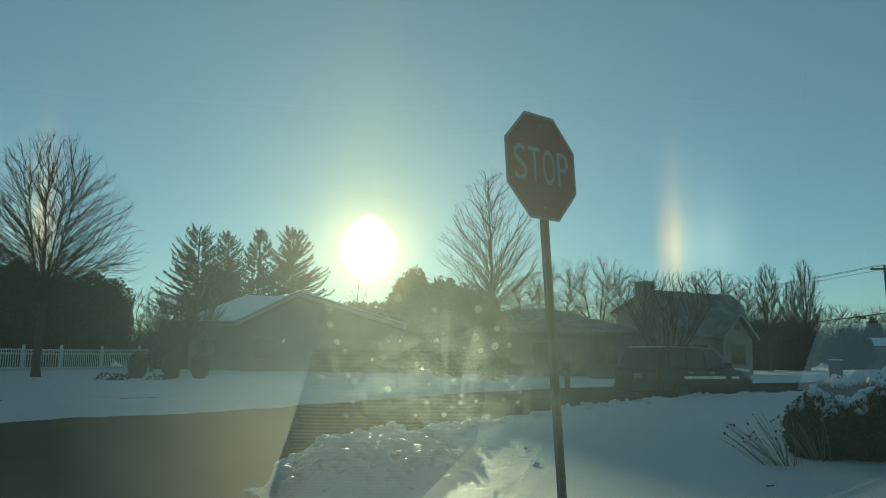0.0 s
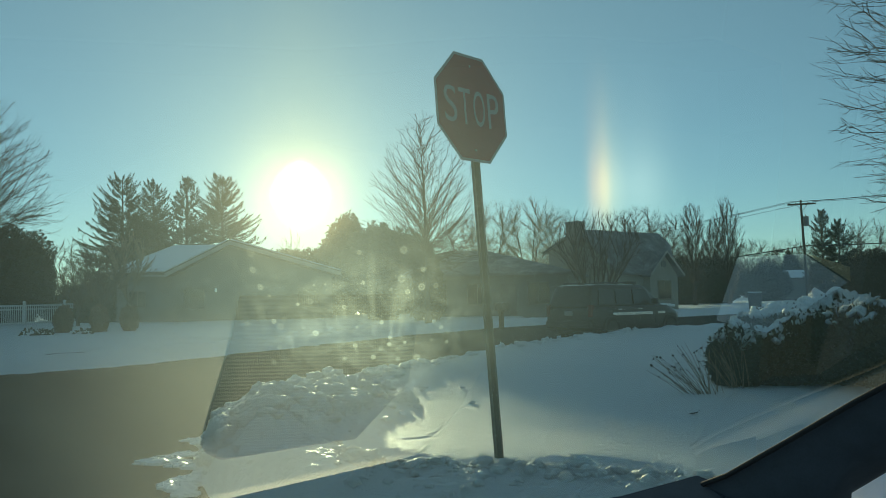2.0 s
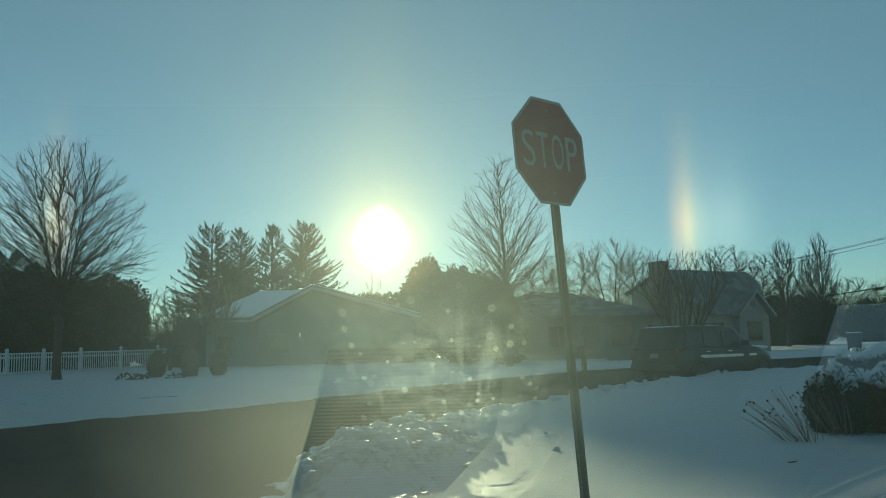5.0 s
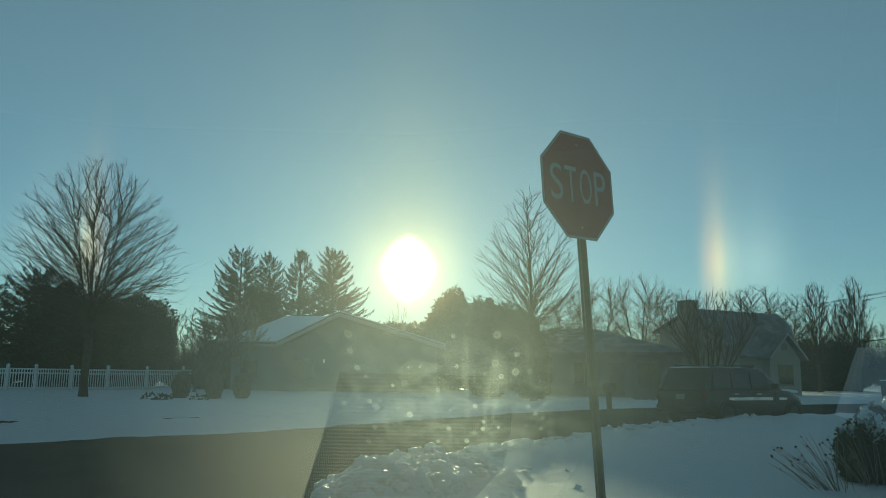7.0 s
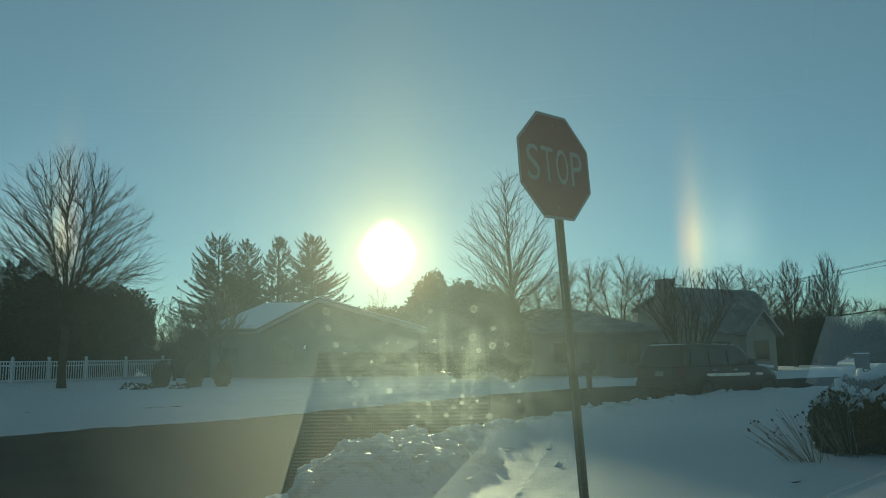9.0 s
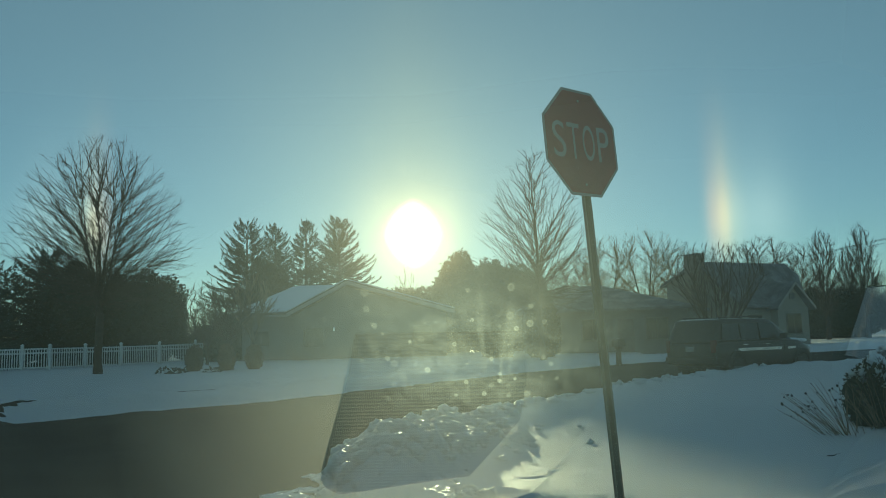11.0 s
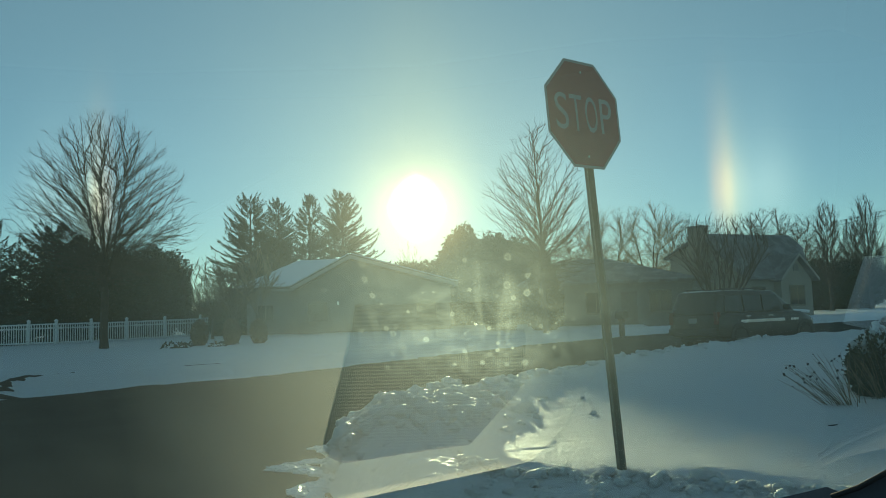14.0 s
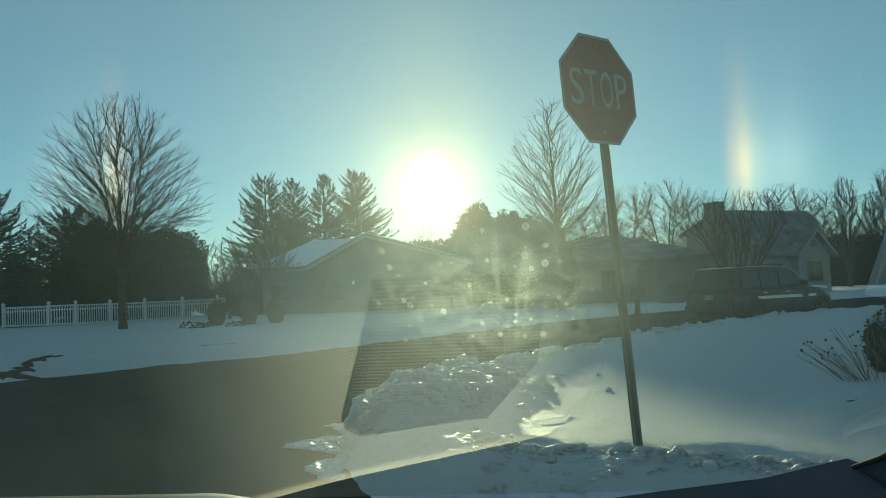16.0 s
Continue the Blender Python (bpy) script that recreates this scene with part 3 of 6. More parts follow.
# ---- plants ----
def bare_tree(name, base, tall, fork, crown_w, widest, trunk_r, label, seed, tips=420, drop=1.0, leaders=1, splay=0.25, low=None, shell=0.45,
              twig=0.007, shoots=2.0, shoot_len=0.45, pull=0.55, droop=0.0, top_pow=0.5, mat=TWIG, group="bare trees", power=0.46, near_r=0.55, lean=0.0):
    """A leafless tree whose twigs run together towards the stem.

    widest: height of the widest part of the crown, crown_w its half width there; low: height of the crown's foot;
    drop: how steeply the limbs climb; leaders: how many stems share the crown; droop: how far the tips hang."""
    rnd = random.Random(seed)
    rng = np.random.RandomState(seed)
    root = thing(name, Matrix.Translation(base), label, "tree", group)
    low = fork * 0.8 if low is None else low

    def half(z):
        if z > widest:
            return crown_w * max(1 - ((z - widest) / (tall - widest)) ** 2, 0.0) ** top_pow
        return crown_w * max(1 - ((widest - z) / (widest - low)) ** 2, 0.0) ** 0.5

    # the stems: straight up, or fanning out from the fork
    stems = []
    top_z = tall * 0.93
    for k in range(leaders):
        a = 2 * math.pi * (k + 0.5 * rnd.random()) / leaders + seed
        out = 0.0 if leaders == 1 else splay * crown_w * rnd.uniform(0.6, 1.25)
        h = top_z if leaders == 1 else fork + (tall - fork) * rnd.uniform(0.55, 0.8)
        stems.append((math.cos(a) * out, math.sin(a) * out, h))
    sway = [rnd.uniform(0, 6.28) for _ in stems]

    def stem_at(k, z):
        sx, sy, h = stems[k]
        f = min(max((z - fork) / max(h - fork, 0.1), 0.0), 1.0) ** 0.8
        w = 0.05 * math.sin(z * 0.9 + sway[k]) * min(z / 3.0, 1.0)
        return Vector((sx * f + w + lean * z / tall, sy * f + w * 0.5, z))

    pos, own = [], []
    while len(pos) < tips:
        z = low + (tall - low) * rnd.random()
        if rnd.random() > (half(z) / crown_w) ** 1.2 + 0.06:
            continue
        r = half(z) * rnd.random() ** shell
        a = rnd.uniform(0, 2 * math.pi)
        pos.append((math.cos(a) * r + lean * z / tall, math.sin(a) * r, z + rnd.uniform(-0.15, 0.15)))
    pos = np.array(pos)
    for p in pos:
        gaps = [math.hypot(p[0] - stem_at(k, max(fork, p[2] - drop)).x, p[1] - stem_at(k, max(fork, p[2] - drop)).y) + 0.25 * rnd.random() for k in range(leaders)]
        own.append(gaps.index(min(gaps)))
    own = np.array(own)
    count = np.ones(len(pos))
    goal = np.zeros(len(pos))
    for i, p in enumerate(pos):
        here = stem_at(own[i], p[2])
        rad = math.hypot(p[0] - here.x, p[1] - here.y)
        z = p[2] - drop * rnd.uniform(0.75, 1.25) * rad - 0.3 + droop * rad * rad / crown_w
        goal[i] = min(max(z, fork + 0.3 * (tall - fork) * rnd.random() ** 1.6), stems[own[i]][2] - 0.02)
    vel = np.zeros_like(pos)
    chains = [[Vector(p)] for p in pos]
    under = [[] for _ in pos]                # finished pieces further out
    limbs = []
    step = max(0.1, tall * 0.014)
    for turn in range(260):
        if not len(pos):
            break
        want = np.zeros_like(pos)
        done = []
        for i, p in enumerate(pos):
            here = stem_at(own[i], p[2])
            rad = math.hypot(p[0] - here.x, p[1] - here.y)
            aim = stem_at(own[i], goal[i]) - Vector(p)
            if rad < step * 0.7 and p[2] < stems[own[i]][2] or aim.length < step:
                done.append((i, aim))
            want[i] = aim.normalized() if aim.length > 1e-6 else (0, 0, -1)
        for i, aim in done:
            chains[i].append(Vector(pos[i]) + aim * (1.0 if aim.length < step * 2 else 0.5 * step / aim.length))
            limbs.append(under[i] + [(chains[i], count[i])])
        keep = np.ones(len(pos), bool)
        keep[[i for i, _ in done]] = False
        idx = np.nonzero(keep)[0]
        pos, own, count, goal, vel, want = pos[idx], own[idx], count[idx], goal[idx], vel[idx], want[idx]
        chains, under = [chains[i] for i in idx], [under[i] for i in idx]
        if not len(pos):
            break
        gap = pos[None, :, :] - pos[:, None, :]
        dist = np.sqrt((gap ** 2).sum(-1)) + np.where(own[None, :] == own[:, None], 0.0, 50.0)
        np.fill_diagonal(dist, 99.0)
        ahead = (gap * want[:, None, :]).sum(-1) > -0.35 * dist
        look_at = np.where(ahead, dist, 99.0)
        nb = look_at.argmin(1)
        nd = look_at[np.arange(len(pos)), nb]
        reach_r = near_r * (1 + 0.25 * np.sqrt(count))
        toward = gap[np.arange(len(pos)), nb] / np.maximum(nd, 1e-6)[:, None]
        move = want + np.where(nd < reach_r, pull, 0.0)[:, None] * toward + vel * 0.9 + rng.normal(0, 0.07, pos.shape)
        vel = move / np.maximum(np.linalg.norm(move, axis=1), 1e-6)[:, None]
        pos = pos + vel * step
        for i in range(len(pos)):
            chains[i].append(Vector(pos[i]))
        # run together
        dist = np.sqrt(((pos[None] - pos[:, None]) ** 2).sum(-1)) + np.where(own[None, :] == own[:, None], 0.0, 50.0)
        np.fill_diagonal(dist, 99.0)
        gone = set()
        for i in np.argsort(dist.min(1)):
            j = int(dist[i].argmin())
            if dist[i, j] > step * 0.75:
                break
            if i in gone or j in gone:
                continue
            mid = (pos[i] * count[i] + pos[j] * count[j]) / (count[i] + count[j])
            chains[i][-1], chains[j][-1] = Vector(mid), Vector(mid)
            under[i] = under[i] + under[j] + [(chains[i], count[i]), (chains[j], count[j])]
            vel[i] = vel[i] * count[i] + vel[j] * count[j]
            vel[i] /= max(np.linalg.norm(vel[i]), 1e-6)
            goal[i] = (goal[i] * count[i] + goal[j] * count[j]) / (count[i] + count[j])
            pos[i], count[i], chains[i] = mid, count[i] + count[j], [Vector(mid)]
            gone.add(j)
        if gone:
            idx = [i for i in range(len(pos)) if i not in gone]
            pos, own, count, goal, vel = pos[idx], own[idx], count[idx], goal[idx], vel[idx]
            chains, under = [chains[i] for i in idx], [under[i] for i in idx]
    trunk = Tubes()
    for k, (sx, sy, h) in enumerate(stems):
        z0 = 0.0 if k == 0 else fork * 0.9
        zs = [z0 + (h - z0) * i / 16 for i in range(17)]
        r0 = trunk_r if k == 0 else trunk_r * 0.62
        rad = []
        for z in zs:
            f = min(max((z - fork) / (h - fork), 0), 1)
            scale = 1.0 if leaders == 1 or z < fork else 0.68
            rad.append(max((trunk_r if z < fork else min(r0, trunk_r * scale)) * (1 - 0.97 * f ** 0.6) * (1.35 if z < 0.05 else 1.0), twig))
        trunk.add([stem_at(k, z) for z in zs], rad, 9)
    trunk.ob("trunk", BARK, root)
    limbs.sort(key=lambda pieces: -sum(n_ for _, n_ in pieces))
    main, rest = limbs[:60], limbs[60:]
    groups_ = [[q] for q in main]
    for i, q in enumerate(rest):
        groups_[i % len(groups_)].append(q)
    for bunch in groups_:
        tube = Tubes()
        for pieces in bunch:
            for pts, n_ in pieces:
                if len(pts) < 2:
                    continue
                pts = pts if n_ > 1 else pts[:]
                r = twig * n_ ** power
                radii = [r] * len(pts)
                if n_ == 1:
                    radii = [twig * (0.55 + 0.45 * i / (len(pts) - 1)) for i in range(len(pts))]
                tube.add(pts[::-1], radii[::-1], 3 if r < 0.02 else 6)
                if n_ <= 5:
                    want_n = shoots * len(pts) * step / 1.0
                    for _ in range(int(want_n) + (1 if rnd.random() < want_n % 1 else 0)):
                        i = rnd.randrange(1, len(pts))
                        along = (pts[i - 1] - pts[i]).normalized()
                        side_ = along.orthogonal().normalized()
                        ang = rnd.uniform(0, 6.28)
                        side_ = side_ * math.cos(ang) + along.cross(side_) * math.sin(ang)
                        d = (along + side_ * rnd.uniform(0.35, 0.8) + Vector((0, 0, 0.12))).normalized()
                        q = pts[i] + d * shoot_len * rnd.uniform(0.4, 1.1)
                        tube.add([pts[i], pts[i].lerp(q, 0.5) + along * 0.03, q], [twig * 0.75, twig * 0.65, twig * 0.5], 3)
        tube.ob("limb", mat, root)
    return root


def spruce(base, tall, width, seed, label, group="spruces", gaps=0.1, low=0.06, step=0.40, count=11):
    """A conifer of separate boughs that sag and lift again at their tips, hung with short sprays."""
    rnd = random.Random(seed)
    root = thing("spruce_tree", Matrix.Translation(base), label, "tree", group)
    trunk = Tubes()
    trunk.add([Vector((0, 0, 0)), Vector((0, 0, tall * 0.5)), Vector((0, 0, tall))], [tall * 0.02, tall * 0.012, 0.02], 8)
    trunk.ob("trunk", BARK, root)
    verts, faces = [], []

    def blade(p, d, length, w):
        s_ = d.cross(Vector((rnd.uniform(-1, 1), rnd.uniform(-1, 1), rnd.uniform(-0.4, 0.4)))).normalized() * w
        k = len(verts)
        verts.extend((p - s_ * 0.3, p + d * length * 0.4 + s_, p + d * length, p + d * length * 0.4 - s_))
        faces.append((k, k + 1, k + 2, k + 3))

    z = tall * low
    while z < tall * 0.975:
        f = (z - tall * low) / (tall * (1 - low))
        prof = (1 - f) ** 0.62
        for b in range(max(4, int(count * (1 - f) ** 0.5 + 2))):
            if rnd.random() < gaps:
                continue
            a = rnd.uniform(0, 2 * math.pi)
            length = min(width * prof + 0.12, width * 0.8) * rnd.uniform(0.66, 1.16)
            rise = -0.22 + 1.15 * f ** 1.4 + rnd.uniform(-0.1, 0.12)
            p = Vector((0, 0, z + rnd.uniform(-0.16, 0.16)))
            flat_ = Vector((math.cos(a), math.sin(a), 0))
            across = Vector((-math.sin(a), math.cos(a), 0))
            steps = max(5, int(length / 0.16))
            for i in range(steps):
                g = (i + 0.5) / steps
                d = (flat_ + Vector((0, 0, rise + 0.75 * max(g - 0.45, 0)))).normalized()
                p = p + d * (length / steps)
                if g < 0.1:
                    continue
                fan = (0.16 + 0.62 * (1 - g) ** 0.8 * min(length / 3.2, 1.0)) * rnd.uniform(0.7, 1.2)
                for s_ in (-1, 1):
                    sd = (d * 0.75 + across * s_ * rnd.uniform(0.55, 0.95) + Vector((0, 0, rnd.uniform(-0.32, 0.06)))).normalized()
                    blade(p, sd, fan, 0.05)
                    if fan > 0.4:
                        blade(p + sd * fan * 0.5, (sd + d * 0.7 + Vector((0, 0, -0.25))).normalized(), fan * 0.5, 0.045)
                blade(p, (d * 0.5 + Vector((0, 0, -1))).normalized(), 0.18 + 0.16 * rnd.random(), 0.045)
            blade(p - d * 0.1, (d + Vector((0, 0, 0.25))).normalized(), 0.42, 0.05)
        z += step * (1 - 0.35 * f) * rnd.uniform(0.85, 1.15)
    for k in range(7):
        blade(Vector((0, 0, tall * (0.93 + 0.008 * k))), Vector((rnd.uniform(-0.5, 0.5), rnd.uniform(-0.5, 0.5), 1)).normalized(), tall * 0.045, 0.05)
    mesh_ob("crown", verts, faces, SPRUCE, root)
    return root


def leafy(base, radii, seed, name, label, mat, count, size, pointed=0.0, snow=0.0, group="", category="shrub", spiky=0.0, lift=1.0, core=0.86):
    """An evergreen of many small sprays round a dark inner mass, standing on base. pointed: how conical; snow: how much of its top is snowed in."""
    rnd = random.Random(seed)
    root = thing(name, Matrix.Translation(base), label, category, group)
    shift = Vector((seed * 3.7, seed * 1.9, seed * 5.3))

    def shape(u):
        k = 1 + 0.2 * (noise.noise(u * 1.6 + shift) + 0.6 * noise.noise(u * 4.1 + shift))
        t = (u.z + 1) / 2
        w = (1 - pointed * t ** 1.3)
        return Vector((u.x * radii[0] * k * w, u.y * radii[1] * k * w, (u.z * k + lift) * radii[2]))

    trunk = Tubes()
    trunk.add([Vector((0, 0, 0)), Vector((0, 0, radii[2] * 1.2))], [radii[0] * 0.09 + 0.02, 0.02], 7)
    trunk.ob("trunk", BARK, root)
    bm = bmesh.new()
    bmesh.ops.create_icosphere(bm, subdivisions=3, radius=1.0)
    for v in bm.verts:
        v.co = shape(v.co.normalized())
        v.co = Vector((v.co.x * core, v.co.y * core, max(v.co.z * core, 0.02)))
    part("inner_crown", bm, mat, root, smooth=True)
    verts, faces = [], []
    for _ in range(count):
        u = Vector((rnd.gauss(0, 1), rnd.gauss(0, 1), rnd.gauss(0, 1))).normalized()
        p = shape(u) * rnd.uniform(0.84, 1.0)
        if p.z < 0.02:
            continue
        d = (u * (0.6 + spiky) + Vector((rnd.uniform(-1, 1), rnd.uniform(-1, 1), rnd.uniform(-0.5, 1.2))) * 0.7).normalized()
        s = d.orthogonal().normalized()
        s = (s * math.cos(rnd.random() * 6.28) + d.cross(s) * math.sin(rnd.random() * 6.28)).normalized()
        length, w = size * rnd.uniform(0.6, 1.5), size * rnd.uniform(0.22, 0.4)
        k = len(verts)
        verts.extend((p - s * w * 0.3, p + d * length * 0.5 + s * w, p + d * length, p + d * length * 0.5 - s * w))
        faces.append((k, k + 1, k + 2, k + 3))
    mesh_ob("foliage", verts, faces, mat, root)
    if snow:
        bm = bmesh.new()
        bmesh.ops.create_icosphere(bm, subdivisions=5, radius=1.0)
        gone = []
        for v in bm.verts:
            u = v.co.normalized()
            patch = noise.noise(u * 2.4 + shift * 2) * 0.6 + noise.noise(u * 5.5 + shift) * 0.5 + noise.noise(u * 17.0 - shift) * 0.3
            if u.z + patch * 0.6 < 0.74 - snow:
                gone.append(v)
            v.co = shape(u) * (1.03 + 0.10 * noise.noise(u * 7 + shift) + 0.05 * noise.noise(u * 19 + shift)) + Vector((0, 0, 0.02))
        bmesh.ops.delete(bm, geom=gone, context="VERTS")
        out = bmesh.ops.solidify(bm, geom=bm.faces[:], thickness=0.06)
        part("snow_cap", bm, SNOW, root, "lumpy cap of white snow", smooth=True)
    return root


def stalks(base, seed, count, tall, spread):
    rnd = random.Random(seed)
    root = thing("dry_perennial", Matrix.Translation(base), "dry brown perennial stalks with dark seed heads in snow", "plant")
    for _ in range(count):
        a = rnd.uniform(0, 6.28)
        r = rnd.uniform(0, 0.16)
        p = Vector((math.cos(a) * r * 1.6, math.sin(a) * r, 0))
        d = Vector((math.cos(a) * spread * rnd.random() - 0.55, math.sin(a) * spread * rnd.random(), 1)).normalized()
        h = tall * rnd.uniform(0.55, 1.05)
        pts = [p]
        for i in range(4):
            d = (d + Vector((d.x, d.y, -0.05)) * 0.09 + Vector((rnd.uniform(-1, 1), rnd.uniform(-1, 1), 0)) * 0.05).normalized()
            pts.append(pts[-1] + d * h / 4)
        t = Tubes()
        t.add(pts, [0.004, 0.0035, 0.003, 0.0028, 0.002], 4)
        stem = t.ob("stalk", STALK, root)
        if rnd.random() < 0.55:
            bm = bmesh.new()
            bmesh.ops.create_icosphere(bm, subdivisions=1, radius=rnd.uniform(0.009, 0.016))
            for v in bm.verts:
                v.co = v.co + v.co.normalized() * rnd.uniform(-0.002, 0.005) + pts[-1]
            part("seed_head", bm, SEED, stem)
    return root


# ---- stop sign ----
def stop_sign():
    post_top, post_foot = Vector((0.672, 5.385, 3.02)), Vector((0.838, 5.36, 0.12))
    root = thing("stop_sign", Matrix.Translation(post_foot), "red octagonal stop sign on a leaning green steel post in snow", "traffic sign")
    inv = Matrix.Translation(-post_foot)
    sign_m = inv @ pose(0.681, 5.34, 2.735, -2.75, -1.66, 43.27)
    h = 0.381

    def octagon(half, y0, y1):
        c = half * math.tan(math.pi / 8)
        ring = [(-c, half), (c, half), (half, c), (half, -c), (c, -half), (-c, -half), (-half, -c), (-half, c)]
        return prism(ring, y0, y1)

    bm = octagon(h, -0.001, 0.002)
    plate = part("sign_plate", bm, WHITE_SHEET, root, "white-bordered aluminium plate")
    plate.matrix_local = sign_m
    bm = octagon(h - 0.0195, -0.0025, -0.001)
    part("red_face", bm, RED, plate, "red sheeting")
    for letter, x in (("S", -0.234), ("T", -0.082), ("O", 0.074), ("P", 0.234)):
        cu = bpy.data.curves.new("letter", "FONT")
        cu.body, cu.size, cu.align_x, cu.align_y, cu.extrude, cu.offset = letter, 0.345, "CENTER", "CENTER", 0.0006, -0.001
        tmp = new("letter_outline", cu)
        me = bpy.data.meshes.new_from_object(tmp.evaluated_get(bpy.context.evaluated_depsgraph_get()))
        me.materials.clear()
        me.materials.append(WHITE_SHEET)
        bpy.data.objects.remove(tmp)
        co = [v.co for v in me.vertices]
        wide = max(c.x for c in co) - min(c.x for c in co)
        mid_x, mid_y = (max(c.x for c in co) + min(c.x for c in co)) / 2, (max(c.y for c in co) + min(c.y for c in co)) / 2
        tall = max(c.y for c in co) - min(c.y for c in co)
        for v in me.vertices:
            v.co = Vector(((v.co.x - mid_x) * 0.126 / wide, (v.co.y - mid_y) * 0.254 / tall, v.co.z))
        ob = new("letter", me)
        ob.parent = plate
        ob["label"] = "white letter " + letter
        ob.matrix_local = pose(x, -0.0034, 0.004, 90, 0, 0)
    # U-channel post with flanges and bolt holes
    axis = (post_top - post_foot)
    length = axis.length
    outline = [(-0.040, 0.0), (-0.024, 0.0), (-0.014, 0.032), (0.014, 0.032), (0.024, 0.0), (0.040, 0.0), (0.040, 0.004), (0.027, 0.004), (0.017, 0.036),
               (-0.017, 0.036), (-0.027, 0.004), (-0.040, 0.004)]
    bm = prism(outline, 0.0, length, axis="z")
    post = part("post", bm, POST_STEEL, root, "green-painted steel U-channel post")
    turn = Vector((0, 0, 1)).rotation_difference(axis.normalized()).to_matrix().to_4x4()
    post.matrix_local = turn @ pose(0, 0.02, 0, 0, 0, 43)
    hole = part("bolt_hole", cyl(0.0048, 0.0048, -0.001, 0.001, 8, pose(0, 0, 0, 90)), PLASTIC, post)
    hole.matrix_local = pose(0, 0.0315, 0.2)
    for k in range(1, 72):
        again(hole, post, pose(0, 0.0315, 0.2 + k * 0.038))
    for z in (0.30, -0.30):
        bolt = part("bolt", cyl(0.009, 0.009, -0.003, 0.003, 6, pose(0, 0, 0, 90)), ZINC, plate)
        bolt.matrix_local = pose(0, -0.005, z)


stop_sign()


# ---- vehicles ----
def wheel(parent, x, y, r, w):
    hub = part("wheel", cyl(r * 0.3, r * 0.3, -w * 0.3, w * 0.3, 16, pose(0, 0, 0, 90)), GREY_METAL, parent)
    hub.matrix_local = pose(x, y, r)
    bm = bmesh.new()
    ring = [(r * 0.64, -w / 2), (r * 0.93, -w / 2), (r, -w * 0.36), (r, w * 0.36), (r * 0.93, w / 2), (r * 0.64, w / 2)]
    seg = 28
    rows = [[bm.verts.new((rad * math.cos(2 * math.pi * i / seg), yy, rad * math.sin(2 * math.pi * i / seg))) for rad, yy in ring] for i in range(seg)]
    for i in range(seg):
        a, b = rows[i], rows[(i + 1) % seg]
        for j in range(len(ring)):
            k = (j + 1) % len(ring)
            bm.faces.new((a[j], a[k], b[k], b[j]))
    part("tyre", bm, RUBBER, hub, smooth=True)
    bm = cyl(r * 0.64, r * 0.6, -w * 0.4, w * 0.4, 24, pose(0, 0, 0, 90))
    for i in range(5):
        add_box(bm, (-0.035, -w * 0.46, r * 0.1), (0.035, w * 0.46, r * 0.6), m=pose(0, 0, 0, 0, i * 72, 0))
    part("rim", bm, GREY_METAL, hub)


def side_loft(stations, mat, name, parent, label="", smooth=True):
    """A body lofted along x through rings (x, ((half width, z), ...)), mirrored in y."""
    bm = bmesh.new()
    rows = []
    for x, prof in stations:
        left = [bm.verts.new((x, -w, z)) for w, z in prof]
        right = [bm.verts.new((x, w, z)) for w, z in reversed(prof)]
        rows.append(left + right)
    for a, b in zip(rows, rows[1:]):
        for i in range(len(a)):
            j = (i + 1) % len(a)
            bm.faces.new((a[i], a[j], b[j], b[i]))
    bm.faces.new(rows[0])
    bm.faces.new(rows[-1][::-1])
    ob = part(name, bm, mat, parent, label, smooth)
    bev = ob.modifiers.new("edge", "BEVEL")
    bev.width, bev.segments, bev.limit_method = 0.03, 2, "ANGLE"
    return ob


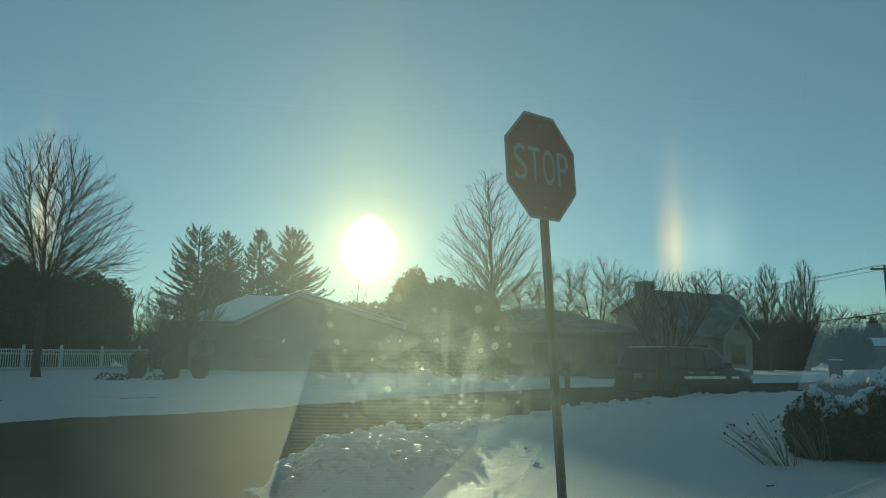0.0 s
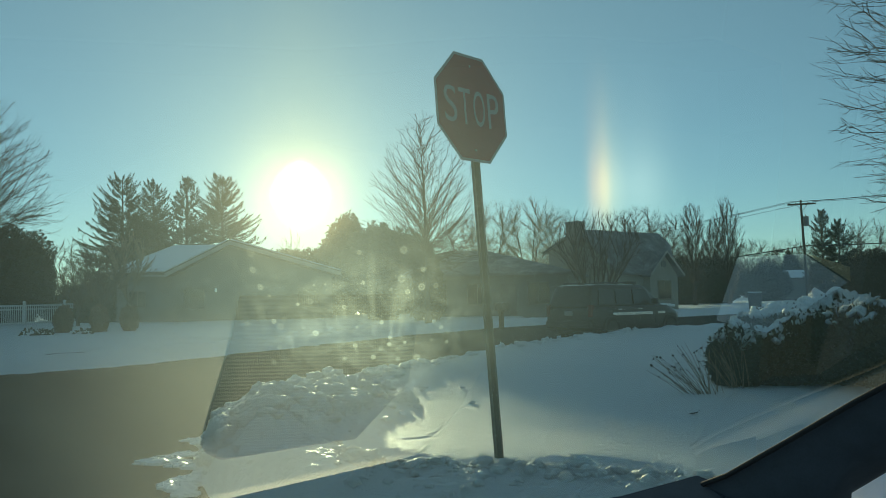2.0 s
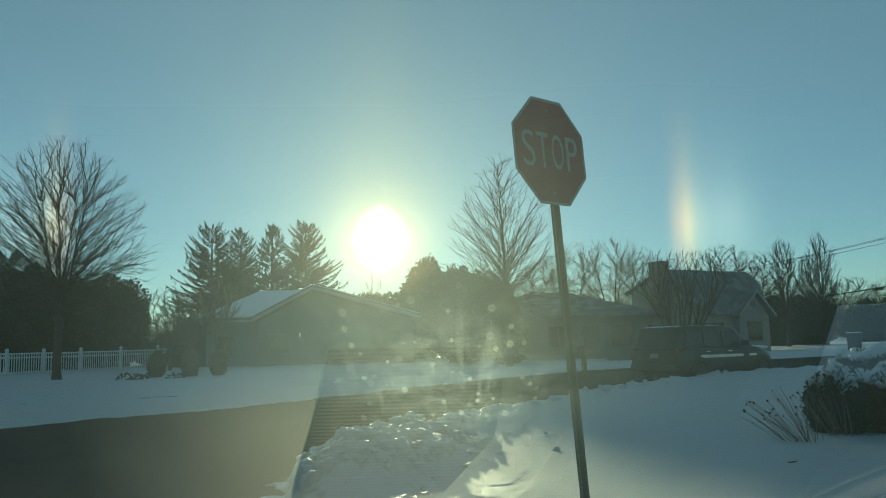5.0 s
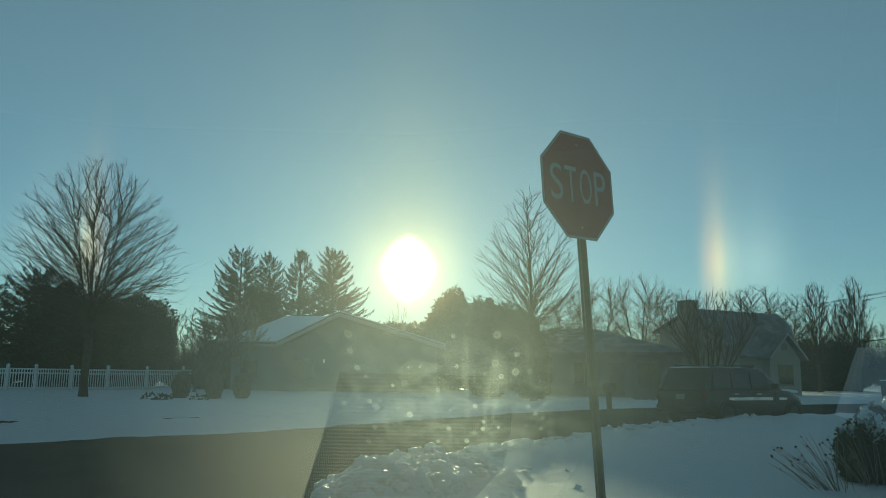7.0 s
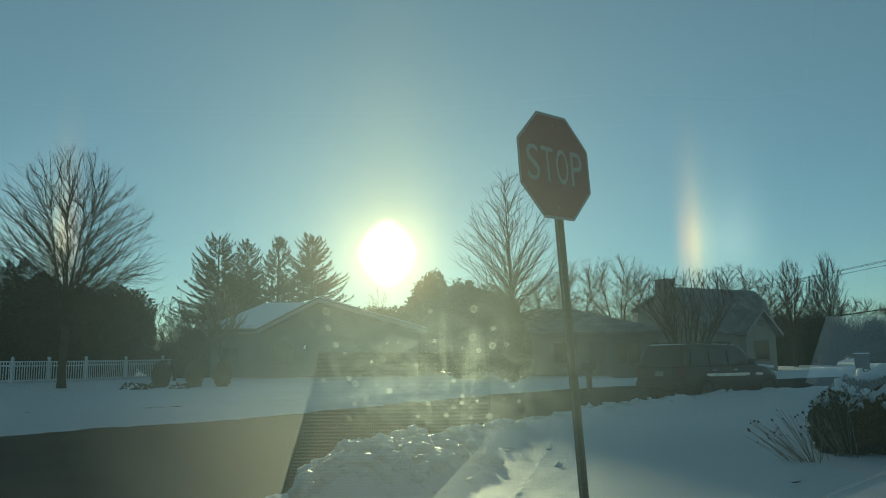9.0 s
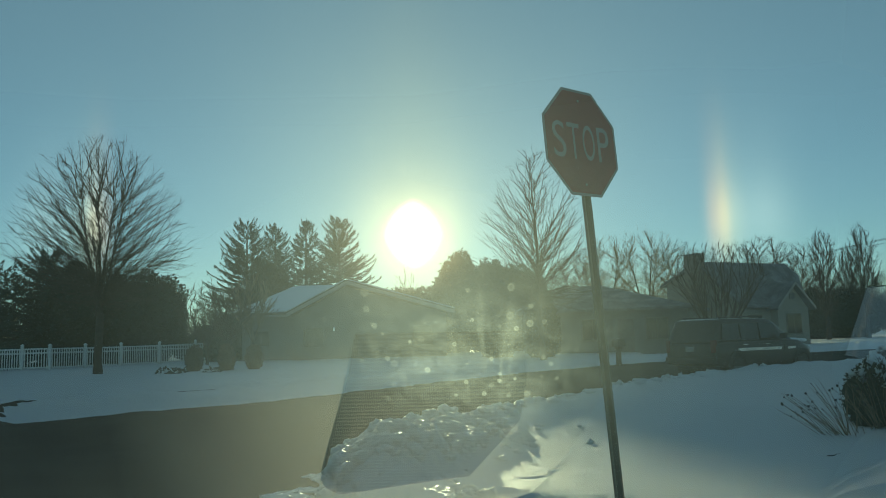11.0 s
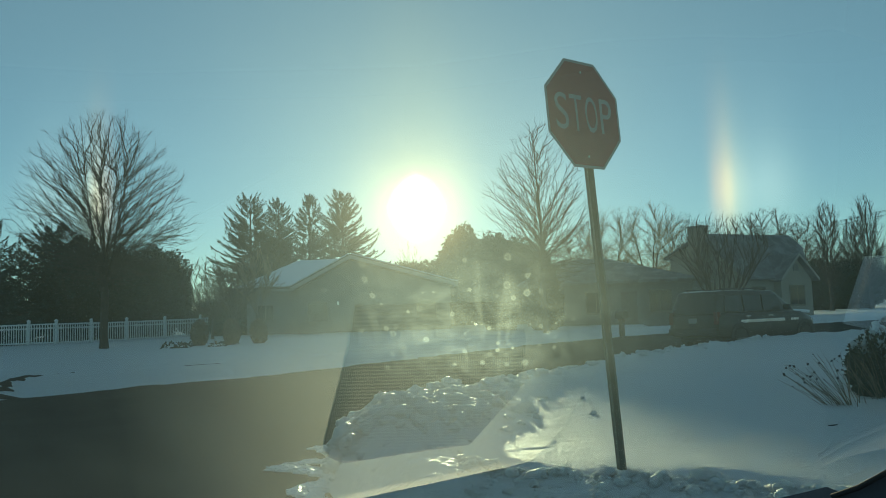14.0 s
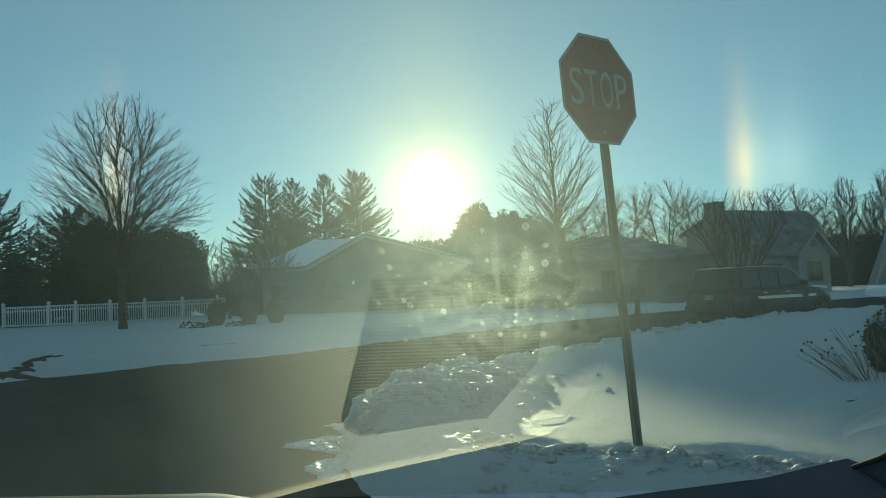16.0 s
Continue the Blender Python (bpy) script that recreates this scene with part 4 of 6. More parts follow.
def suv(m, paint, label, boxy=False, length=5.1, tall=1.84):
    """A large sport utility vehicle; x runs from its tail to its nose, its origin is under the tail."""
    L, H, W = length, tall, 0.99
    root = thing("parked_suv", m, label, "car", "parked vehicles")
    z0, belt = 0.34, 1.10
    # body below the windows
    def ring(w, top, low=z0):
        return ((w * 0.93, low), (w, low + 0.18), (w, (low + top) / 2 + 0.05), (w * 0.985, top - 0.1), (w * 0.93, top))
    st = [(0.0, ring(W * 0.93, belt - 0.08, 0.5)), (0.06, ring(W * 0.97, belt, 0.42)), (0.45, ring(W, belt)), (3.3, ring(W, belt)), (3.75, ring(W, belt + 0.0)),
          (4.0, ring(W, belt - 0.02)), (L - 0.45, ring(W * 0.98, belt - 0.1)), (L - 0.1, ring(W * 0.93, belt - 0.2, 0.38)), (L, ring(W * 0.84, belt - 0.32, 0.42))]
    body = side_loft(st, paint, "body", root)
    # cabin
    def cab(w, top):
        return ((W * 0.93, belt - 0.01), (w + 0.06, belt + 0.02), (w, top - 0.12), (w * 0.92, top - 0.02), (w * 0.8, top))
    rake = 0.15 if boxy else 0.42
    st = [(0.02, ((W * 0.9, belt - 0.01), (W * 0.9, belt), (W * 0.9, belt + 0.02), (W * 0.8, belt + 0.03), (W * 0.7, belt + 0.04))), (0.22, cab(0.78, H - 0.04)), (0.5, cab(0.8, H)), (2.0, cab(0.8, H)),
          (2.75, cab(0.79, H - 0.02)), (3.0 + 0.05, cab(0.77, H - 0.09)), (3.0 + rake + 0.3, ((W * 0.92, belt - 0.01), (W * 0.9, belt), (W * 0.88, belt + 0.01), (W * 0.8, belt + 0.02), (W * 0.7, belt + 0.03)))]
    cabin = side_loft(st, paint, "cabin", root)
    # side glass, one pane per door, on both sides
    for s in (-1, 1):
        for x0, x1, x2, x3 in ((0.42, 1.2, 0.5, 1.2), (1.3, 2.1, 1.3, 2.1), (2.2, 3.25, 2.2, 2.88)):
            bm = bmesh.new()
            lo, hi = belt + 0.06, H - 0.17
            ylo, yhi = W * 0.90, 0.825
            vs4 = [(x0, ylo, lo), (x1, ylo, lo), (x3, yhi, hi), (x2, yhi, hi)]
            a = [bm.verts.new((x, s * y, z)) for x, y, z in vs4]
            b = [bm.verts.new((x, s * (y - 0.04), z)) for x, y, z in vs4]
            bm.faces.new(a)
            bm.faces.new(b[::-1])
            for i in range(4):
                bm.faces.new((a[i], a[(i + 1) % 4], b[(i + 1) % 4], b[i]))
            part("side_window", bm, DARKGLASS, root)
        # mouldings, handles, mirror, rail
        part("side_moulding", box((0.95, s * (W + 0.004) - 0.016, 0.80), (3.05, s * (W + 0.004) + 0.016, 0.90), 0.008), CHROME, root, "bright side moulding")
        part("wing_moulding", box((3.35, s * (W + 0.002) - 0.014, 0.81), (3.75, s * (W + 0.002) + 0.014, 0.89), 0.008), CHROME, root)
        for x in (1.2, 2.25):
            part("door_handle", box((x, s * (W + 0.01) - 0.02, 0.98), (x + 0.22, s * (W + 0.01) + 0.02, 1.015), 0.008), CHROME, root)
        for x in (1.25, 2.15, 3.2):
            part("door_seam", box((x - 0.004, s * (W + 0.001) - 0.003, 0.48), (x + 0.004, s * (W + 0.001) + 0.003, belt - 0.04)), PLASTIC, root)
        part("wing_mirror", box((3.0, s * 1.08 - 0.1, 1.14), (3.14, s * 1.08 + 0.1, 1.32), 0.04), PLASTIC, root)
        rail = part("roof_rail", box((0.55, s * 0.66 - 0.02, H + 0.03), (2.6, s * 0.66 + 0.02, H + 0.06), 0.012), PLASTIC, root)
        for x in (0.6, 1.55, 2.5):
            part("rail_foot", box((x, s * 0.66 - 0.02, H - 0.03), (x + 0.1, s * 0.66 + 0.02, H + 0.04), 0.008), PLASTIC, rail)
        for x in (0.95, 4.1):
            arch = []
            for i in range(13):
                a = math.pi * i / 12
                arch.append((x + 0.47 * math.cos(a), 0.36 + 0.47 * math.sin(a)))
            part("wheel_arch", prism(arch, s * (W + 0.003) - 0.02, s * (W + 0.003) + 0.006), PLASTIC, root)
            wheel(root, x, s * (W - 0.1), 0.385, 0.25)
        part("headlamp", box((L - 0.3, s * 0.72 - 0.2, 0.66), (L - 0.06, s * 0.72 + 0.2, 0.84), 0.03), LENS, root)
        part("tail_lamp", box((-0.015, s * 0.86 - 0.08, 0.78), (0.14, s * 0.86 + 0.08, 1.16), 0.02), TAIL, root, "red tail lamp")
    # glass front and back
    bm = bmesh.new()
    zs = ((2.98 + rake + 0.26, belt + 0.06, 0.78), (3.08, H - 0.15, 0.68))
    quad = [(zs[0][0], -zs[0][2], zs[0][1]), (zs[0][0], zs[0][2], zs[0][1]), (zs[1][0], zs[1][2], zs[1][1]), (zs[1][0], -zs[1][2], zs[1][1])]
    a = [bm.verts.new((x + 0.03, y, z + 0.02)) for x, y, z in quad]
    b = [bm.verts.new((x - 0.03, y, z - 0.02)) for x, y, z in quad]
    bm.faces.new(a), bm.faces.new(b[::-1])
    for i in range(4):
        bm.faces.new((a[i], a[(i + 1) % 4], b[(i + 1) % 4], b[i]))
    part("windscreen", bm, DARKGLASS, root)
    part("rear_window", box((-0.03, -0.66, 0), (0.03, 0.66, 0.5), 0.02, pose(0.12, 0, belt + 0.08, 0, 14, 0)), DARKGLASS, root)
    part("number_plate", box((-0.02, -0.16, 0.82), (0.01, 0.16, 0.97), 0.004), TRIM, root, "plain pale plate")
    part("rear_bumper", box((-0.10, -W * 0.92, 0.44), (0.25, W * 0.92, 0.66), 0.05), PLASTIC, root)
    part("front_bumper", box((L - 0.3, -W * 0.9, 0.42), (L + 0.06, W * 0.9, 0.62), 0.05), PLASTIC, root)
    part("grille", box((L - 0.06, -0.42, 0.64), (L + 0.03, 0.42, 0.82), 0.02), CHROME, root)
    part("underside", box((0.3, -W * 0.8, 0.22), (L - 0.3, W * 0.8, 0.45), 0.03), PLASTIC, root)
    part("snow_dusting", box((3.5, -0.72, belt - 0.10), (4.75, 0.72, belt + 0.004), 0.05, pose(0, 0, 0.28, 0, 3.4, 0)), SNOW_PILE, root, "thin snow on the bonnet")
    return root


def heading(p, deg, z=0.0):
    """A pose whose x axis points deg clockwise from straight ahead."""
    return pose(p.x, p.y, z, 0, 0, 90 - deg)


tail = polar(13.9, 25.0)
suv(heading(tail, 55.0), CAR_PAINT, "dark sport utility vehicle with bright side moulding parked on the street", length=4.7, tall=1.80)
far_car = polar(-33.4, 62.0)
suv(heading(far_car, -60.0, height(far_car.x, far_car.y)), CAR_WHITE, "white boxy off-road vehicle parked beyond the fence", boxy=True, length=4.6, tall=1.85)


# ---- houses ----
def window_unit(parent, x, z, w, h, y=0.0):
    """A framed window on a wall that faces -y; x and z are its lower left corner."""
    win = part("window", box((x - 0.07, y - 0.05, z - 0.07), (x + w + 0.07, y + 0.02, z + h + 0.07)), FRAME_BROWN, parent)
    part("pane", box((x, y - 0.062, z), (x + w / 2 - 0.02, y - 0.052, z + h)), DARKGLASS, win)
    part("pane", box((x + w / 2 + 0.02, y - 0.062, z), (x + w, y - 0.052, z + h)), DARKGLASS, win)
    part("sill", box((x - 0.1, y - 0.1, z - 0.12), (x + w + 0.1, y + 0.01, z - 0.07)), FRAME_BROWN, win)
    return win


def slab(quad, thick, mat, name, parent, label=""):
    """A roof plane of some thickness from its outer corners."""
    bm = bmesh.new()
    q = [Vector(p) for p in quad]
    nrm = (q[1] - q[0]).cross(q[2] - q[0]).normalized()
    if nrm.z < 0:
        nrm = -nrm
    a = [bm.verts.new(p) for p in q]
    b = [bm.verts.new(p + nrm * thick) for p in q]
    bm.faces.new(a), bm.faces.new(b[::-1])
    for i in range(len(q)):
        j = (i + 1) % len(q)
        bm.faces.new((a[i], a[j], b[j], b[i]))
    return part(name, bm, mat, parent, label)


def plain_roof(quads, parent):
    for quad in quads:
        slab(quad, 0.16, SHINGLE_SNOWY, "roof", parent)


def roof_with_snow(quads, parent, inset=0.12):
    for quad in quads:
        roof = slab(quad, 0.16, SHINGLE, "roof", parent)
        mid = sum((Vector(p) for p in quad), Vector()) / len(quad)
        q = [Vector(p) + (mid - Vector(p)).normalized() * inset for p in quad]
        nrm = (q[1] - q[0]).cross(q[2] - q[0]).normalized()
        nrm = nrm if nrm.z > 0 else -nrm
        slab([p + nrm * 0.162 for p in q], 0.08, SNOW_PILE, "roof_snow", roof, "snow lying on the roof")


def siding(parent, x0, x1, z0, z1, y, mat, step=0.22):
    """Lapped boards on a wall that faces -y."""
    z, first = z0, None
    while z < z1 - 0.05:
        h = min(step, z1 - z)
        if first is None:
            first = part("board", prism([(y - 0.028, 0), (y + 0.0, 0), (y + 0.0, h), (y - 0.008, h)], x0, x1, axis="x"), mat, parent)
            first.matrix_local = pose(0, 0, z)
        else:
            again(first, parent, pose(0, 0, z))
        z += step


def ranch_house():
    """Low house: a front gable with one long shallow slope, and a hipped wing."""
    p = polar(-10.9, 49.0)
    z = height(p.x, p.y) - 0.25
    root = thing("ranch_house", pose(p.x, p.y, z, 0, 0, 10.9), "single-storey pale house with a wide front gable and snowy roof", "house", "houses")
    ev, pk = 3.18 - z, 5.12 - z
    x0, xp, x1 = -3.45, 0.25, 7.0         # eaves and peak of the gable
    part("wall", prism([(x0 + 0.35, 0), (x1 - 0.5, 0), (x1 - 0.5, ev - 0.1), (xp, pk - 0.22), (x0 + 0.35, ev - 0.1)], 0.0, 9.0), SIDING, root, "pale siding")
    part("wall", prism([(0.6, 0), (8.6, 0), (8.6, ev - 0.1), (0.6, ev - 0.1)], -6.2, x0 + 0.37, axis="x"), SIDING_B, root)
    o = 0.45
    roof_with_snow([[(x0, -o, ev), (xp, -o, pk), (xp, 9.3, pk), (x0, 9.3, ev)], [(xp, -o, pk), (x1, -o, ev), (x1, 9.3, ev), (xp, 9.3, pk)]], root)
    # hipped wing
    wx, rx, ry = -6.75, -3.0, 3.9
    roof_with_snow([[(wx, 0.1, ev), (x0 + 0.4, 0.1, ev), (xp - 0.1, ry, pk - 0.02), (rx, ry, pk - 0.02)],
                    [(wx, 0.1, ev), (rx, ry, pk - 0.02), (wx, 9.0, ev)]], root)
    siding(root, x0 + 0.35, x1 - 0.5, 0.1, ev - 0.1, -0.001, SIDING)
    siding(root, -6.2, x0 + 0.36, 0.1, ev - 0.2, 0.599, SIDING_B)
    for x in (-2.4, 4.4):
        window_unit(root, x, 1.0, 1.2, 1.15, -0.03)
    window_unit(root, -5.5, 1.15, 0.9, 0.9, 0.57)
    door = part("garage_door", box((0.9, -0.05, 0.05), (3.4, -0.03, 2.2)), SIDING_B, root)
    for k in range(1, 4):
        part("panel_joint", box((0.92, -0.056, 0.55 * k - 0.01), (3.38, -0.051, 0.55 * k + 0.01)), FRAME_BROWN, door)
    part("wall_lamp", box((-0.62, -0.14, 1.95), (-0.48, -0.03, 2.2), 0.02), CHROME, root)
    part("barge_board", prism([(x0, ev - 0.14), (xp, pk - 0.14), (xp, pk + 0.1), (x0, ev + 0.1)], -o - 0.03, -o), TRIM, root)
    part("barge_board", prism([(x1, ev - 0.14), (xp, pk - 0.14), (xp, pk + 0.1), (x1, ev + 0.1)], -o - 0.03, -o), TRIM, root)
    part("gutter", box((wx, 0.02, ev - 0.1), (x0, 0.12, ev + 0.04), 0.02), TRIM, root)


def hip_house():
    p = polar(8.0, 48.0)
    z = height(p.x, p.y) - 0.2
    root = thing("hip_roof_house", pose(p.x, p.y, z, 0, 0, -20), "low brown-grey house with a hipped roof patched with snow", "house", "houses")
    w, d, ev, pk = 5.0, 8.0, 2.75, 4.35
    part("wall", box((-w, 0, 0), (w, d, ev)), SIDING_B, root)
    o = 0.5
    a, b, c, e = (-w - o, -o, ev - 0.1), (w + o, -o, ev - 0.1), (w + o, d + o, ev - 0.1), (-w - o, d + o, ev - 0.1)
    r0, r1 = (-w + 1.2, d / 2, pk), (-1.0, d / 2, pk)
    plain_roof([[a, b, r1, r0], [b, c, r1], [c, e, r0, r1], [e, a, r0]], root)
    for x in (-3.8, -1.2, 2.6):
        window_unit(root, x, 0.95, 1.2, 1.2)
    door = part("door", box((0.9, -0.04, 0.1), (1.85, 0.02, 2.15), 0.01), FRAME_BROWN, root)
    part("door_handle", box((1.72, -0.1, 1.05), (1.78, -0.03, 1.12), 0.01), ZINC, door)
    siding(root, -w, w, 0.1, ev - 0.15, -0.001, SIDING_B)
    part("garage_door", box((-4.6, -0.03, 0.05), (-4.3, 0.0, 2.2)), TRIM, root)


def tall_house():
    """House and a half with a side chimney; its ridge runs away from the street corner."""
    p = polar(14.86, 60.0)
    z = height(p.x, p.y) - 0.2
    # local x runs along the ridge, -y faces the street
    root = thing("two_storey_house", pose(p.x, p.y, z, 0, 0, 30), "pale one-and-a-half storey house with a chimney and dark roof", "house", "houses")
    pk, L = 6.2, 8.6
    back, front = 3.5, 3.7
    eb, ef = 4.8, 2.9
    bm = prism([(back, 0), (-front, 0), (-front, ef), (0, pk - 0.1), (back, eb)], 0.0, 6.0, axis="x")
    part("wall", bm, SIDING_PALE, root)
    part("wall", prism([(back, 0), (-1.0, 0), (-1.0, pk - 1.0), (0, pk - 0.1), (back, eb)], 6.0, L, axis="x"), SIDING_B, root)
    o = 0.35
    plain_roof([[(-o, 0, pk), (L + o, 0, pk), (L + o, -1.15, pk - 0.994), (6.1, -front - o, ef - 0.2), (-o, -front - o, ef - 0.2)],
                    [(-o, 0, pk), (L + o, 0, pk), (L + o, back + o, eb - 0.15), (-o, back + o, eb - 0.15)]], root)
    # chimney on the gable wall
    part("chimney", box((-0.75, -0.5, 0), (0.03, 0.75, 6.8), 0.02), BRICK, root, "broad brick chimney")
    part("chimney_cap", box((-0.82, -0.57, 6.8), (0.1, 0.82, 6.9), 0.02), GREY_METAL, root)
    # cross gable facing the street at the far end
    gx, gw, gz = 4.3, 1.55, 4.45
    bm = prism([(gx - gw, 0), (gx + gw, 0), (gx + gw, 2.7), (gx, gz - 0.1), (gx - gw, 2.7)], -front - 0.6, -1.0)
    part("wall", bm, SIDING_PALE, root)
    y0, y1 = -front - 1.0, -1.7
    plain_roof([[(gx, y0, gz), (gx, y1, gz), (gx - gw - o, y1, 2.55), (gx - gw - o, y0, 2.55)], [(gx, y0, gz), (gx, y1, gz), (gx + gw + o, y1, 2.55), (gx + gw + o, y0, 2.55)]], root)
    part("gable_vent", box((gx - 0.25, -front - 0.66, 3.3), (gx + 0.25, -front - 0.58, 3.75)), SIDING_B, root)
    window_unit(root, 0.6, 0.95, 1.2, 1.25, -front)
    window_unit(root, gx - 0.7, 0.95, 1.4, 1.3, -front - 0.6)
    siding(root, 0, gx - gw, 0.1, ef - 0.2, -front - 0.001, SIDING_PALE)
    siding(root, gx - gw, gx + gw, 0.1, 2.7, -front - 0.601, SIDING_PALE)
    part("barge_board", prism([(gx - gw - o, 2.6), (gx, gz - 0.1), (gx, gz + 0.1), (gx - gw - o, 2.8)], y0 - 0.03, y0), TRIM, root)
    part("barge_board", prism([(gx + gw + o, 2.6), (gx, gz - 0.1), (gx, gz + 0.1), (gx + gw + o, 2.8)], y0 - 0.03, y0), TRIM, root)


def shed():
    p = polar(28.5, 118.0)
    z = height(p.x, p.y)
    root = thing("white_outbuilding", pose(p.x, p.y, z, 0, 0, -28), "small white distant outbuilding with snowy roof", "building")
    part("wall", box((-2.8, 0, 0), (2.8, 4, 2.9)), SIDING_B, root)
    part("door", box((0.1, -0.03, 0.05), (0.9, 0.01, 2.0)), GREY_METAL, root)
    roof_with_snow([[(-3.0, -0.3, 2.9), (3.0, -0.3, 2.9), (3.0, 2, 4.0), (-3.0, 2, 4.0)], [(-3.0, 4.3, 2.9), (3.0, 4.3, 2.9), (3.0, 2, 4.0), (-3.0, 2, 4.0)]], root)


ranch_house()
hip_house()
tall_house()
shed()


# dark strip along the shovelled walk, and slush at the corner of the snow
def verge_strip():
    rnd = random.Random(5)
    line = [(-10.6, 13.2), (-10.1, 14.6), (-10.1, 15.9), (-9.95, 17.4), (-9.8, 18.6), (-9.5, 20.2), (-8.7, 21.8), (-7.6, 23.8)]
    verts, faces = [], []
    steps = 140
    for i in range(steps + 1):
        f = i / steps * (len(line) - 1)
        k = min(int(f), len(line) - 2)
        a, b = Vector(line[k]), Vector(line[k + 1])
        p = a.lerp(b, f - k)
        side_ = Vector((-(b - a).y, (b - a).x)).normalized()
        wide = (0.75 * max(0, 1 - i / steps * 1.8) + 0.06) * (0.08 + 1.2 * noise.noise(Vector((i * 0.23, 1.7, 0))) ** 2 * 3 + 0.3 * rnd.random())
        wide *= min(1.0, (steps - i) / 40)
        for w, up_ in ((-wide, -0.02), (0, 0.03), (wide, -0.02)):
            q = p + side_ * (w + 0.12 * noise.noise(Vector((i * 0.15, 9.0, 0))))
            verts.append((q.x, q.y, height(q.x, q.y) + up_))
    for i in range(steps):
        for j in (0, 1):
            k = i * 3 + j
            faces.append((k, k + 1, k + 4, k + 3))
    ob = mesh_ob("bare_verge", verts, faces, STRIP_DARK)
    tagged(ob, "dark broken strip beside the snowed-in walk", "verge", kind="structure")


def slush():
    rnd = random.Random(12)
    verts, faces = [], []
    for k_ in range(360):
        t = rnd.random()
        x = -1.42 - 0.12 * t - 0.72 * math.sin(t * 3.0) * (0.5 + 0.5 * math.sin(t * 17)) * rnd.random()
        y = 5.9 + 2.9 * t
        w, d = rnd.uniform(0.02, 0.10), rnd.uniform(0.01, 0.035)
        k = len(verts)
        count = 9
        verts.append((x, y, rnd.uniform(0.01, 0.05)))
        for i in range(count):
            a = 2 * math.pi * i / count
            r = rnd.uniform(0.6, 1.2)
            verts.append((x + math.cos(a) * w * r, y + math.sin(a) * d * r, rnd.uniform(0.004, 0.03)))
        for i in range(count):
            verts.append((verts[k + 1 + i][0], verts[k + 1 + i][1], -0.002))
        for i in range(count):
            j = (i + 1) % count
            faces.append((k, k + 1 + i, k + 1 + j))
            faces.append((k + 1 + i, k + 1 + count + i, k + 1 + count + j, k + 1 + j))
    ob = mesh_ob("slush_patches", verts, faces, ICE, smooth=False)
    tagged(ob, "thin icy slush patches melting on the asphalt", "slush", kind="stuff")


def snow_clods():
    """Broken lumps of snow lying on the ploughed heap and along the shovelled ridge."""
    rnd = random.Random(44)
    shapes = []
    for sub in (1, 2, 3):
        bm = bmesh.new()
        bmesh.ops.create_icosphere(bm, subdivisions=sub, radius=1.0)
        bm.verts.index_update()
        shapes.append(([v.co.copy() for v in bm.verts], [tuple(v.index for v in f.verts) for f in bm.faces]))
        bm.free()
    spots = []
    for _ in range(900):                                # the heap
        u, w = rnd.gauss(0, 0.85), rnd.gauss(0, 0.36)
        pick = rnd.random()
        r = rnd.uniform(0.02, 0.045) if pick < 0.62 else (rnd.uniform(0.05, 0.09) if pick < 0.9 else rnd.uniform(0.09, 0.15))
        spots.append((-0.95 + 0.35 * u - 0.94 * w, 7.9 + 0.94 * u + 0.35 * w, r))
    for _ in range(520):                                # the bank before the post
        x = rnd.uniform(-0.3, 2.4)
        back = abs(rnd.gauss(0, 0.14)) - 0.04 if rnd.random() < 0.75 else rnd.uniform(0, 0.9)
        r = rnd.uniform(0.010, 0.028) if rnd.random() < 0.86 else rnd.uniform(0.03, 0.055)
        spots.append((x, 5.38 - 0.30 * (x - 0.6) - 0.35 * min(max(x - 1.2, 0), 1) ** 2 - back, r))
    for x, y, r in ((1.33, 5.22, 0.075), (1.62, 4.95, 0.05), (1.70, 4.9, 0.055), (0.70, 5.34, 0.05), (0.50, 5.38, 0.04), (1.05, 5.22, 0.06)):
        spots.append((x, y, r))
    for _ in range(300):                                # crumbs along the street edge
        k = rnd.randrange(8, 14)
        (ax, ay), (bx, by) = NEAR_EDGE[k], NEAR_EDGE[k + 1]
        f = rnd.random()
        spots.append((ax + (bx - ax) * f + rnd.uniform(0.0, 0.8), ay + (by - ay) * f - rnd.uniform(0.0, 0.4), rnd.uniform(0.025, 0.08)))
    heights = ground_height(np.array([p[0] for p in spots]), np.array([p[1] for p in spots]))
    verts, faces = [], []
    for (x, y, r), z in zip(spots, heights):
        if z < 0.06:
            continue
        co, tri = shapes[2 if r > 0.07 else (1 if r > 0.03 else 0)]
        shift = Vector((rnd.uniform(0, 90), rnd.uniform(0, 90), rnd.uniform(0, 90)))
        sx, sy, sz = rnd.uniform(0.8, 1.5), rnd.uniform(0.7, 1.1), rnd.uniform(0.6, 0.95)
        k = len(verts)
        for v in co:
            m = r * (1 + 0.6 * noise.noise(v * 1.4 + shift) + 0.35 * noise.noise(v * 3.3 + shift) + 0.12 * noise.noise(v * 8.0 + shift))
            verts.append((x + v.x * m * sx, y + v.y * m * sy, z + r * 0.15 + v.z * m * sz))
        faces.extend(tuple(i + k for i in f) for f in tri)
    ob = mesh_ob("snow_clods", verts, faces, SNOW, smooth=True)
    tagged(ob, "crusty broken lumps of ploughed snow", "snow", kind="stuff")


verge_strip()
slush()
snow_clods()


